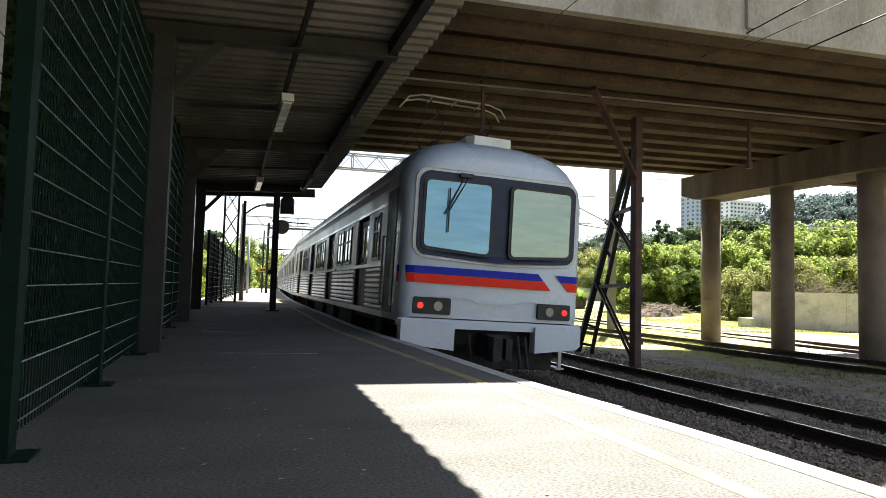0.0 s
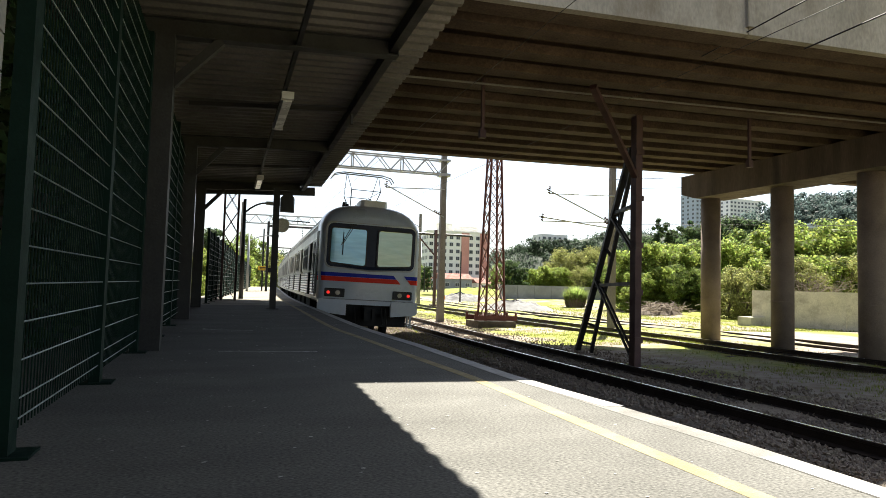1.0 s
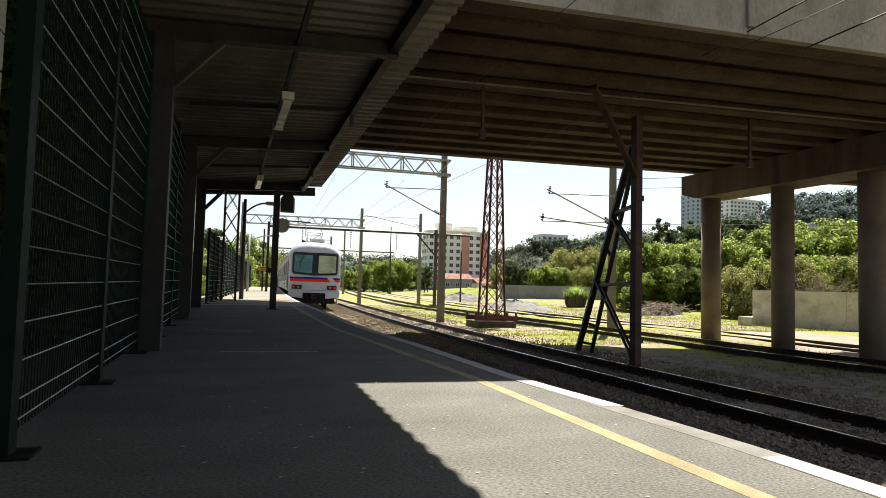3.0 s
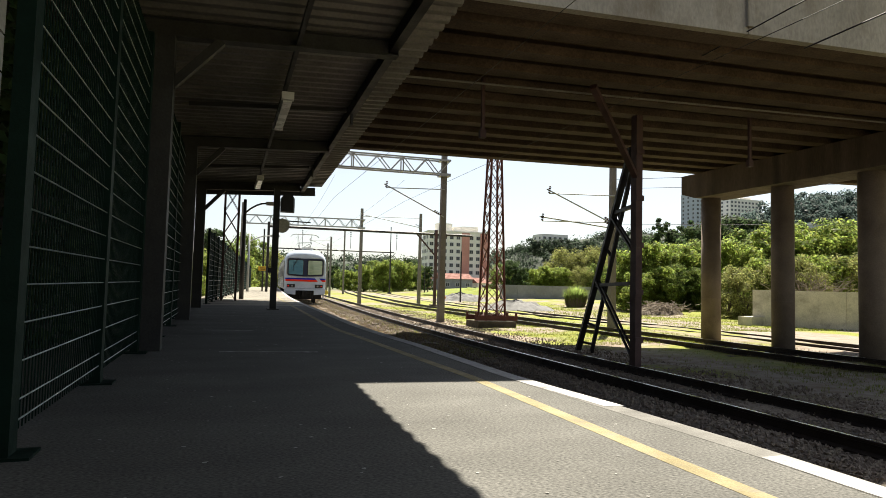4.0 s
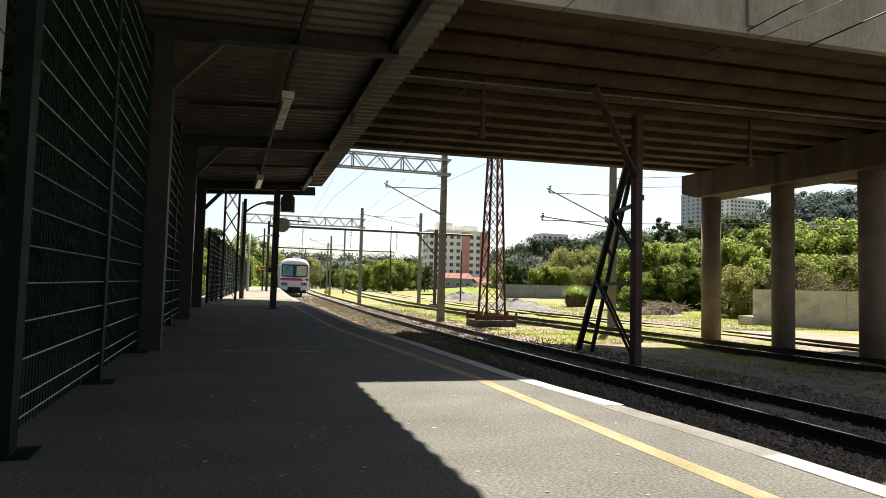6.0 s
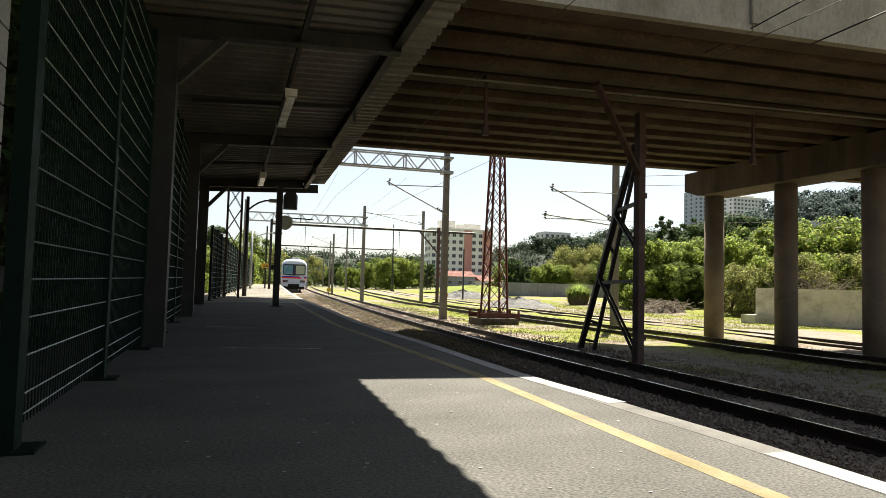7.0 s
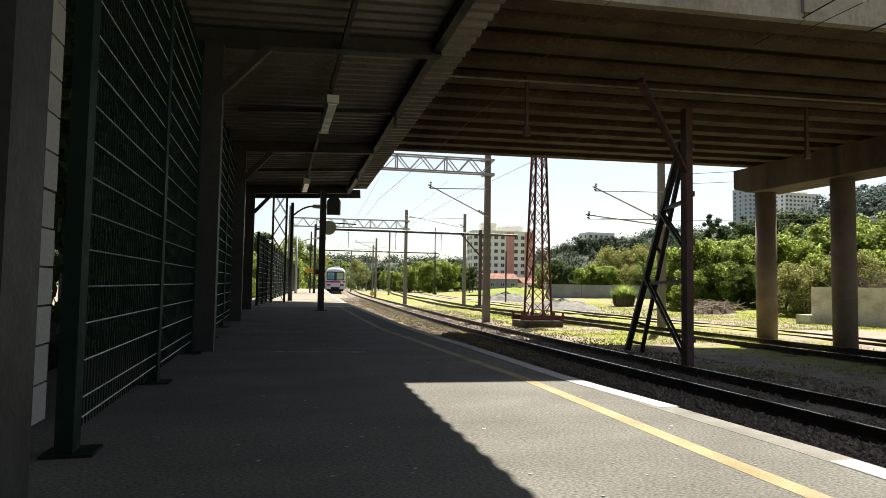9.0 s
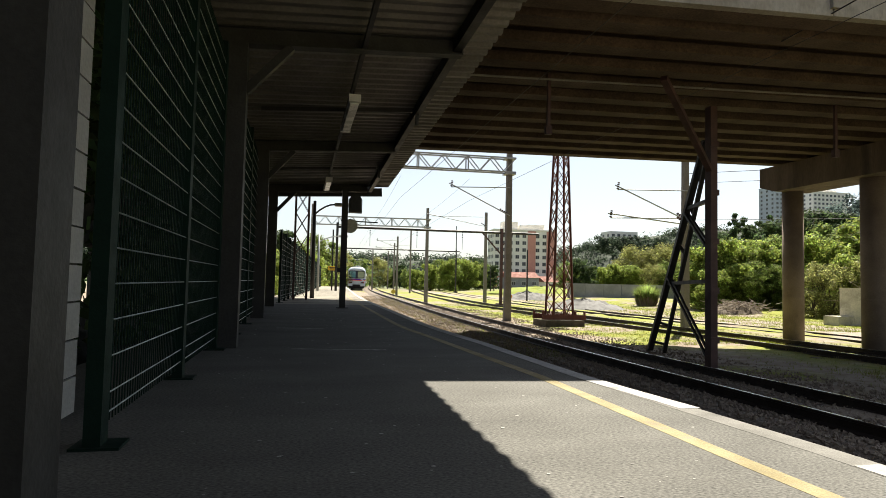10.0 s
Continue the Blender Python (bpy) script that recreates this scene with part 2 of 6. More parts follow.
def prism(bm, outline, z0, z1):
    lo = [bm.verts.new((x, y, z0)) for x, y in outline]
    hi = [bm.verts.new((x, y, z1)) for x, y in outline]
    n = len(lo)
    for i in range(n):
        j = (i + 1) % n
        bm.faces.new((lo[i], lo[j], hi[j], hi[i]))
    bm.faces.new(lo[::-1])
    bm.faces.new(hi)


def part(name, bm, mat, parent=None, label="", smooth=False, bevel=0.0):
    me = bpy.data.meshes.new(name)
    if bevel:
        sharp = [e for e in bm.edges if len(e.link_faces) == 2 and e.calc_face_angle(0) > 0.6]
        bmesh.ops.bevel(bm, geom=sharp, offset=bevel, segments=2, affect="EDGES", clamp_overlap=True)
    bmesh.ops.recalc_face_normals(bm, faces=bm.faces)
    if smooth:
        for f in bm.faces:
            f.smooth = True
    bm.to_mesh(me)
    bm.free()
    me.materials.append(mat)
    ob = new(name, me)
    if parent is not None:
        ob.parent = parent
    if label:
        ob["label"] = label
    return ob


def base(name, m, label, category, group="", kind=""):
    ob = new(name)
    ob.empty_display_size = 0.2
    ob.matrix_world = m
    return tagged(ob, label, category, group, kind)


def setting(name, bm, mat, label="", smooth=False, bevel=0.0):
    return tagged(part(name, bm, mat, None, label, smooth, bevel), kind="structure")


# ---- plan: the two main tracks, seen from above ----
RAIL_Z = -0.75
GROUND_Z = -0.95
GAUGE = 1.67
CANT = radians(2.9)
SECOND = 3.15


def track_x(y):
    x = 3.92
    if y > 10:
        a = min(y, 34) - 10
        x += a * a / 800
    if y > 34:
        x += 0.06 * (y - 34)
    if y > 65:
        a = min(y, 155) - 65
        x += a * a / 3000
    if y > 155:
        x += 0.06 * (y - 155)
    return x


def track_frame(y, off=0.0, z=RAIL_Z, cant=True):
    """The pose on the track: y along it, x to its right."""
    s = (track_x(y + 0.5) - track_x(y - 0.5))
    a = -math.atan(s)
    lean = CANT if cant else 0
    m = Matrix.Translation((track_x(y), y, z)) @ Matrix.Rotation(a, 4, "Z")
    return m @ Matrix.Translation((off, 0, 0)) @ Matrix.Rotation(lean, 4, "Y")


def edge_x(y):
    """The platform's edge."""
    if y < 10.5:
        return float(np.interp(y, (-14, 3.3, 4.7, 7.6, 8.4, 10.5), (2.49, 2.49, 2.36, 2.34, 2.30, 2.24)))
    return 2.24 + (track_x(y) - 3.92) + 0.11 * min(1, (y - 10.5) / 6)


def yellow_x(y):
    """The outer side of the warning line."""
    if y < 10:
        return float(np.interp(y, (-14, 3, 4.8, 6.2, 8.4, 10), (1.95, 1.95, 1.99, 1.92, 1.83, 1.74)))
    return edge_x(y) - 0.51


def fence_x(y):
    return -0.845 if y < 19 else -0.60 + 0.0575 * (y - 20)


# ---- ground ----
def smooth_step(a, b, v):
    k = max(0, min(1, (v - a) / (b - a)))
    return k * k * (3 - 2 * k)


def ground_height(x, y):
    far = smooth_step(120, 700, math.hypot(x - 20, y))
    z = GROUND_Z + 0.10 * (noise.noise((x * 0.13, y * 0.13, 0.3)) + 0.4 * noise.noise((x * 0.7, y * 0.7, 2))) * smooth_step(9.3, 12, x)
    z += 0.05 * noise.noise((x * 0.9, y * 0.9, 5))
    rise = smooth_step(26, 34, x) * smooth_step(30, 44, y) * 0.35
    return z + rise + far * 9.0 * (0.5 + noise.noise((x * 0.004, y * 0.004, 7))) * smooth_step(-40, 120, x)


def ground():
    def steps(lo, hi, fine_lo, fine_hi, fine):
        v, out = fine_lo, []
        while v <= fine_hi:
            out.append(v)
            v += fine
        k, a = fine, fine_lo
        while a > lo:
            k *= 1.35
            a -= k
            out.insert(0, a)
        k, a = fine, out[-1]
        while a < hi:
            k *= 1.3
            a += k
            out.append(a)
        return out
    xs, ys = steps(-2500, 3500, -3, 44, 0.45), steps(-1500, 4000, -4, 62, 0.5)
    verts = [(x, y, ground_height(x, y)) for y in ys for x in xs]
    n = len(xs)
    faces = [(j * n + i, j * n + i + 1, (j + 1) * n + i + 1, (j + 1) * n + i) for j in range(len(ys) - 1) for i in range(n - 1)]
    me = bpy.data.meshes.new("ground")
    me.from_pydata(verts, [], faces)
    me.polygons.foreach_set("use_smooth", [True] * len(faces))
    m = bpy.data.materials.new("ground_soil_grass")
    m.use_nodes = True
    nt = m.node_tree
    bs = nt.nodes["Principled BSDF"]
    bs.inputs["Roughness"].default_value = 0.95
    geo = nt.nodes.new("ShaderNodeNewGeometry")

    def tex(s, d=5):
        t = nt.nodes.new("ShaderNodeTexNoise")
        t.inputs["Scale"].default_value, t.inputs["Detail"].default_value = s, d
        nt.links.new(geo.outputs["Position"], t.inputs["Vector"])
        return t.outputs["Fac"]

    def rng(src, a, b, c=0.0, d=1.0):
        r = nt.nodes.new("ShaderNodeMapRange")
        for k, v in zip(("From Min", "From Max", "To Min", "To Max"), (a, b, c, d)):
            r.inputs[k].default_value = v
        nt.links.new(src, r.inputs["Value"])
        return r.outputs["Result"]

    def mixc(fac, a, b):
        x = nt.nodes.new("ShaderNodeMix")
        x.data_type = "RGBA"
        nt.links.new(fac, x.inputs["Factor"])
        for sock, v in ((x.inputs["A"], a), (x.inputs["B"], b)):
            if isinstance(v, tuple):
                sock.default_value = (*v, 1)
            else:
                nt.links.new(v, sock)
        return x.outputs["Result"]

    def calc(op, a, b):
        x = nt.nodes.new("ShaderNodeMath")
        x.operation = op
        for sock, v in zip(x.inputs, (a, b)):
            if isinstance(v, (int, float)):
                sock.default_value = v
            else:
                nt.links.new(v, sock)
        return x.outputs["Value"]
    sep = nt.nodes.new("ShaderNodeSeparateXYZ")
    nt.links.new(geo.outputs["Position"], sep.inputs["Vector"])
    wob = rng(tex(0.35, 3), 0.3, 0.7, -1.3, 1.3)
    xw = calc("ADD", sep.outputs["X"], wob)
    grit = mixc(rng(tex(30, 4), 0.3, 0.7), (0.15, 0.115, 0.08), (0.29, 0.235, 0.175))
    dirt = mixc(rng(tex(2.5, 6), 0.35, 0.65), (0.17, 0.125, 0.085), (0.26, 0.22, 0.175))
    grass = mixc(rng(tex(5, 6), 0.3, 0.7), (0.115, 0.155, 0.012), (0.23, 0.215, 0.022))
    mixed = mixc(rng(tex(0.33, 8), 0.47, 0.60), grass, dirt)
    # ballast beside the main tracks, grass, a dusty lane, then grass again
    lane = calc("MULTIPLY", rng(xw, 19.6, 20.6), rng(xw, 25.0, 23.5))
    beyond = mixc(lane, mixed, mixc(rng(tex(1.2, 6), 0.4, 0.62), dirt, (0.25, 0.21, 0.165)))
    col = mixc(rng(xw, 9.0, 9.8), grit, beyond)
    far_c = mixc(rng(tex(0.02, 4), 0.4, 0.6), (0.07, 0.10, 0.04), (0.13, 0.14, 0.07))
    dist = rng(sep.outputs["Y"], 110, 170)
    col = mixc(dist, col, far_c)
    nt.links.new(col, bs.inputs["Base Color"])
    bp = nt.nodes.new("ShaderNodeBump")
    bp.inputs["Strength"].default_value, bp.inputs["Distance"].default_value = 0.6, 0.05
    nt.links.new(tex(22, 6), bp.inputs["Height"])
    nt.links.new(bp.outputs["Normal"], bs.inputs["Normal"])
    me.materials.append(m)
    tagged(new("ground", me), "dry yellow-green grass, dirt and brown gravel beside the tracks", kind="structure")


# ---- platform ----
PLATFORM_YS = [-14, -8, -4, -1, 1, 2.5, 4.4] + [4.4 + 0.5 * i for i in range(1, 12)] + [11 + 2 * i for i in range(0, 33)]


def platform():
    left, right = [], []
    near = [y for y in PLATFORM_YS if y < 19] + [19.6]
    for y in near:
        left.append((fence_x(y) - 0.9, y))
        right.append((edge_x(y), y))

    def strip(a, b, z0, z1, mat, name, parent, label=""):
        bm = bmesh.new()
        lo = [[bm.verts.new((p[0], p[1], z)) for p in row] for row, z in ((a, z0), (b, z0), (b, z1), (a, z1))]
        for r0, r1 in ((0, 1), (1, 2), (2, 3), (3, 0)):
            for i in range(len(a) - 1):
                bm.faces.new((lo[r0][i], lo[r1][i], lo[r1][i + 1], lo[r0][i + 1]))
        bm.faces.new([lo[k][0] for k in range(4)])
        bm.faces.new([lo[k][-1] for k in (3, 2, 1, 0)])
        return part(name, bm, mat, parent, label)
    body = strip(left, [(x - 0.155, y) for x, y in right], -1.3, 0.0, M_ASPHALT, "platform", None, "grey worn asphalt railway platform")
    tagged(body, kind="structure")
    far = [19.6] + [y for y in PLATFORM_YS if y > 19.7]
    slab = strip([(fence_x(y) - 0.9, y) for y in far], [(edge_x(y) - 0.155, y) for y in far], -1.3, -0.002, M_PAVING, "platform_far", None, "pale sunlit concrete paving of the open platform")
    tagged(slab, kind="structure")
    right = [(edge_x(y), y) for y in PLATFORM_YS]
    cop = strip([(x - 0.155, y) for x, y in right], right, -1.3, 0.0015, M_COPING, "coping", body, "worn concrete platform edge")
    for a, b in ((-14, 2.28), (3.5, 77)):
        ys = [a] + [y for y in PLATFORM_YS if a < y < b and y <= 75] + [min(b, 75)]
        strip([(edge_x(y) - 0.15, y) for y in ys], [(edge_x(y) - 0.012, y) for y in ys], 0.002, 0.0035, M_WHITE_LINE, "edge_line", body, "chipped white edge line")
    ys = [y for y in PLATFORM_YS]
    strip([(yellow_x(y) - 0.1, y) for y in ys], [(yellow_x(y), y) for y in ys], 0.0, 0.0015, M_YELLOW, "warning_line", body, "faded yellow warning line")
    return body


# ---- tracks ----
RAIL_PROFILE = [(-0.07, -0.16), (0.07, -0.16), (0.07, -0.145), (0.012, -0.12), (0.012, -0.04), (0.036, -0.03), (0.036, -0.004),
                (0.03, 0.0), (-0.03, 0.0), (-0.036, -0.004), (-0.036, -0.03), (-0.012, -0.04), (-0.012, -0.12), (-0.07, -0.145)]


def track(name, label, at, y0, y1, step, sleepers):
    ys, y = [], y0
    while y <= y1:
        ys.append(y)
        y += step if y < 90 else step * 4
    top = base(name, Matrix(), label, "railway track")
    for s in (-1, 1):
        bm = bmesh.new()
        sweep(bm, [(x + s * GAUGE / 2, z) for x, z in RAIL_PROFILE], [at(y) for y in ys])
        rail = part("rail", bm, M_RAIL, top)
        bm = bmesh.new()
        sweep(bm, [(x + s * GAUGE / 2, z) for x, z in ((-0.026, 0.0005), (0.026, 0.0005), (0.026, 0.003), (-0.026, 0.003))], [at(y) for y in ys])
        part("running_band", bm, M_RAILHEAD, rail, "polished rail head")
    bm = bmesh.new()
    box(bm, (0, 0, -0.245), (2.6, 0.22, 0.15))
    me = None
    for k in range(sleepers):
        y = max(y0, -2) + 0.6 * k
        if y > y1:
            break
        if me is None:
            ob = part("sleeper", bm, M_SLEEPER, top)
            me = ob.data
        else:
            ob = new("sleeper", me)
            ob.parent = top
        ob.matrix_world = at(y) @ pose(0, 0, 0, 0, 0, random.uniform(-1, 1))
    return top


def side_track_x(y):
    """The siding past the piers."""
    return 14.25 - 0.045 * (y - 10) + (0.0006 * (y - 10) ** 2 if y > 10 else 0) + (0.075 * (y - 45) if y > 45 else 0)


def plain_frame(fx, z):
    def at(y):
        a = -math.atan(fx(y + 0.5) - fx(y - 0.5))
        return Matrix.Translation((fx(y), y, z)) @ Matrix.Rotation(a, 4, "Z")
    return at


# ---- viaduct ----
V_M = Matrix.Translation((14.4, 17.34, 4.72)) @ Matrix(((1, 0.0735, 0, 0), (-0.0737, 1, 0, 0), (0.0145, 0, 1, 0), (0, 0, 0, 1)))


def viaduct():
    """Axes of the deck: x along it, y = 0 at its far edge, z = 0 at the girders' underside."""
    top = base("viaduct", V_M, "long concrete road viaduct on girders over the railway", "viaduct", kind="structure")
    bm = bmesh.new()
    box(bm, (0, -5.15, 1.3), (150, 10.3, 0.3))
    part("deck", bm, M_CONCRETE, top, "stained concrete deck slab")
    bm = bmesh.new()
    sweep(bm, [(-0.18, 0.0), (0.18, 0.0), (0.18, 0.16), (0.09, 0.26), (0.09, 1.15), (-0.09, 1.15), (-0.09, 0.26), (-0.18, 0.16)],
          [Matrix.Translation((x, 0, 0)) @ Matrix.Rotation(radians(-90), 4, "Z") for x in (-75, 75)])
    me = None
    for k in range(12):
        if me is None:
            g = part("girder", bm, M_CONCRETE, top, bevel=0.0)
            me = g.data
        else:
            g = new("girder", me)
            g.parent = top
        g.location = (0, max(-0.32 - 0.92 * k, -10.14), 0)
    for y, s in ((-10.40, 1), (0.02, -1)):
        depth = 1.6 if s > 0 else 1.1
        panel_mesh = rib_mesh = None
        for k in range(25):
            x = -72.3 + 6 * k
            if panel_mesh is None:
                bm = bmesh.new()
                box(bm, (2.995, 0, 0), (5.985, 0.14, depth))
                p = part("fascia_panel", bm, M_FASCIA, top, bevel=0.015)
                panel_mesh = p.data
                bm = bmesh.new()
                box(bm, (0, 0, 0), (0.12, 0.06, 1.5))
                r = part("rib", bm, M_FASCIA, p)
                rib_mesh = r.data
            else:
                p = new("fascia_panel", panel_mesh)
                p.parent = top
                r = new("rib", rib_mesh)
                r.parent = p
            p.location = (x, y, 1.6 - depth / 2)
            r.location = (0, -s * 0.102, 0.85 - 1.6 + depth / 2)
        bm = bmesh.new()
        box(bm, (0, y, 1.75), (150, 0.14, 0.3))
        part("parapet", bm, M_FASCIA, top)
    # unseen slab on the deck's far side, above the far parapet, added to cast shade
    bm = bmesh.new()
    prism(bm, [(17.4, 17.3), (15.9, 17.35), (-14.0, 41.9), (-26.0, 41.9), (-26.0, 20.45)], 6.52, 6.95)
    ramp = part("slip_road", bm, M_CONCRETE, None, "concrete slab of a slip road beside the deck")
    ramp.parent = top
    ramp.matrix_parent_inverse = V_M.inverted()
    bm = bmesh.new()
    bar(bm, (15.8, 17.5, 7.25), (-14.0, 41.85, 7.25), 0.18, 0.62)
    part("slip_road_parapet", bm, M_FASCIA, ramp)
    # caps on their round piers
    for cx in (15.45, -18.0, 48.0):
        m = V_M.inverted()
        cap = base("pier_bent", Matrix.Translation((cx, 17.1, 0)), "concrete crossbeam on round piers, water stained", "viaduct pier", "viaduct piers", "structure")
        ztop = 4.715 + 0.0145 * (cx - 14.4)
        bm = bmesh.new()
        prof = [(0.75, ztop), (-11.3, ztop), (-11.3, ztop - 0.7), (-10.6, ztop - 0.82), (0.1, ztop - 0.82), (0.75, ztop - 0.62)]
        lo = [bm.verts.new((-0.62, y, z)) for y, z in prof]
        hi = [bm.verts.new((0.62, y, z)) for y, z in prof]
        for i in range(len(prof)):
            j = (i + 1) % len(prof)
            bm.faces.new((lo[i], lo[j], hi[j], hi[i]))
        bm.faces.new(lo)
        bm.faces.new(hi[::-1])
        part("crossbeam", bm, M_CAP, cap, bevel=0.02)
        for dy in (0.02, -2.88, -5.6, -8.4):
            bm = bmesh.new()
            rod(bm, (0, dy, -1.4), (0, dy, ztop - 0.815), 0.31, n=28)
            p = part("pier", bm, M_PIER, cap, smooth=False)
            for f in p.data.polygons:
                f.use_smooth = len(f.vertices) == 4
            bm = bmesh.new()
            rod(bm, (0, dy, 0.52), (0, dy, 0.55), 0.316, n=28)
            part("joint_ring", bm, M_PIER, p)


# ---- canopy ----
def canopy_z(y):
    """Underside of the sheets at the outer edge."""
    return 3.72 - 0.018 * (y - 5)


def canopy_swing(y):
    """How far the outer edge swings out towards the curve."""
    return 0.28 * max(0.0, (y - 5) / 13.3)


COLUMN_YS = [-8.85, -3.54, 1.71, 7.06, 12.4, 17.6]


def canopy():
    bm = bmesh.new()
    pitch, depth, y, rows = 0.22, 0.022, -12.0, []
    while y < 18.3:
        for dy, dz in ((0, 0), (0.07, 0), (0.11, 1), (0.18, 1)):
            yy = y + dy
            z = canopy_z(yy) + dz * depth * 2
            rows.append([bm.verts.new((x, yy, z - (2.2 - x) * 0.055)) for x in (-1.9, -0.6, 0.8, 2.2 + canopy_swing(yy))])
        y += pitch
    for a, b in zip(rows, rows[1:]):
        for i in range(3):
            bm.faces.new((a[i], a[i + 1], b[i + 1], b[i]))
    ob = part("canopy_roof", bm, M_SHEET, None, "corrugated metal canopy roof over the platform")
    md = ob.modifiers.new("thickness", "SOLIDIFY")
    md.thickness, md.offset = 0.004, 1
    tagged(ob, kind="structure")
    for x, w, h, mat in ((1.72, 0.10, 0.16, M_DARK), (-1.2, 0.08, 0.14, M_STEEL)):
        bm = bmesh.new()
        for y0, y1 in zip([-12] + COLUMN_YS, COLUMN_YS + [18.25]):
            x0, x1 = (x + canopy_swing(v) * 0.75 * (x > 0) for v in (y0, y1))
            bar(bm, (x0, y0, canopy_z(y0) - (2.2 - x0) * 0.055 - h / 2 - 0.004), (x1, y1, canopy_z(y1) - (2.2 - x1) * 0.055 - h / 2 - 0.004), w, h)
        part("purlin", bm, mat, ob, "dark steel purlin")
    bm = bmesh.new()
    bar(bm, (-1.0, 18.3, canopy_z(18.3) - 0.30), (2.3, 18.3, canopy_z(18.3) - 0.13), 0.06, 0.24)
    part("end_beam", bm, M_DARK, ob)
    return ob


def canopy_column():
    """Column with its cantilever, footed at the origin."""
    top = base("canopy_column", Matrix(), "grey steel canopy column with a cantilever arm", "column", "canopy columns")
    bm = bmesh.new()
    box(bm, (0, 0.12, 1.66), (0.012, 0.2, 3.32))
    box(bm, (-0.115, 0.12, 1.66), (0.012, 0.24, 3.32))
    box(bm, (0.115, 0.12, 1.66), (0.012, 0.24, 3.32))
    box(bm, (0, 0.006, 1.66), (0.22, 0.012, 3.32))
    part("post", bm, M_STEEL, top)
    bm = bmesh.new()
    for z in (0.0, 0.19):
        bar(bm, (-0.3, 0.1, 3.30 + z), (2.55, 0.1, 3.45 + z), 0.14, 0.014)
    bar(bm, (-0.3, 0.1, 3.395), (2.55, 0.1, 3.545), 0.012, 0.19)
    bar(bm, (2.55, 0.03, 3.455), (2.55, 0.17, 3.455), 0.014, 0.012)
    box(bm, (2.55, 0.1, 3.545), (0.012, 0.14, 0.2))
    part("cantilever_arm", bm, M_STEEL, top)
    bm = bmesh.new()
    bar(bm, (0.10, 0.1, 2.80), (0.58, 0.1, 3.34), 0.1, 0.09)
    part("brace", bm, M_STEEL, top)
    return top


# ---- fence ----
FENCE_STEP = 1.93


def fence_panel(wire=0.006, h=3.24):
    top = base("fence_panel", Matrix(), "dark green welded mesh fence panel with square post", "fence", "platform fence")
    bm = bmesh.new()
    box(bm, (0.005, -0.01, h / 2), (0.07, 0.11, h))
    post = part("post", bm, M_GREEN, top, bevel=0.006)
    bm = bmesh.new()
    box(bm, (0.02, 0, 0.006), (0.2, 0.18, 0.012))
    part("foot_plate", bm, M_GREEN, post)
    bm = bmesh.new()
    n = 34
    for i in range(1, n + 1):
        y = 0.05 + (FENCE_STEP - 0.1) * i / (n + 1)
        box(bm, (0.0, y, h / 2 + 0.01), (wire, wire * 1.15, h - 0.12))
    tagged(part("mesh_infill", bm, M_GREEN, top), kind="stuff")
    wires = None
    for z in [0.13] + [0.2175 + 0.1635 * k for k in range(int((h - 0.24) / 0.1635))]:
        if wires is None:
            bm = bmesh.new()
            rod(bm, (0.025, 0.04, 0), (0.025, FENCE_STEP - 0.04, 0), 0.0042, n=6, cap=False)
            ob = part("horizontal_wire", bm, M_WIRE, top, "shiny horizontal wire")
            wires = ob.data
        else:
            ob = new("horizontal_wire", wires)
            ob.parent = top
            ob["label"] = "shiny horizontal wire"
        ob.location = (0, 0, z)
    return top


# ---- train ----
CAR = 20.4
DOORS = (3.5, 8.2, 12.9, 17.6)


def car_outline(hw, shoulder, crown, floor=0.92, n=9):
    """Half section from the sole to the crown, mirrored: points (x, z)."""
    right = [(hw - 0.02, floor), (hw, floor + 0.12), (hw, 1.6), (hw, 2.2), (hw, shoulder)]
    for i in range(1, n + 1):
        a = math.pi / 2 * i / n
        ex = 0.62
        right.append((hw * math.cos(a) ** ex, shoulder + (crown - shoulder) * math.sin(a) ** 0.9))
    return right + [(-x, z) for x, z in reversed(right[:-1])]


def rounded_rect(x0, x1, z0, z1, r, n=5, drop0=0.0, drop1=0.0):
    """Outline in x and z; drop0 and drop1 lower the bottom corners."""
    out = []
    for cx, cz, a0 in ((x1 - r, z1 - r, 0), (x0 + r, z1 - r, 90), (x0 + r, z0 + r - drop0, 180), (x1 - r, z0 + r - drop1, 270)):
        for i in range(n + 1):
            a = radians(a0 + 90 * i / n)
            out.append((cx + r * math.cos(a), cz + r * math.sin(a)))
    return out


def plate(bm, outline, y0, y1, bow=0.0):
    """A plate of that outline in x and z, from y0 to y1; bow sweeps its sides back."""
    def at(x, y, z):
        return (x, y + bow * x * x, z)
    a = [bm.verts.new(at(x, y0, z)) for x, z in outline]
    b = [bm.verts.new(at(x, y1, z)) for x, z in outline]
    n = len(a)
    for i in range(n):
        j = (i + 1) % n
        bm.faces.new((a[i], a[j], b[j], b[i]))
    bm.faces.new(a)
    bm.faces.new(b[::-1])


BOW = 0.03


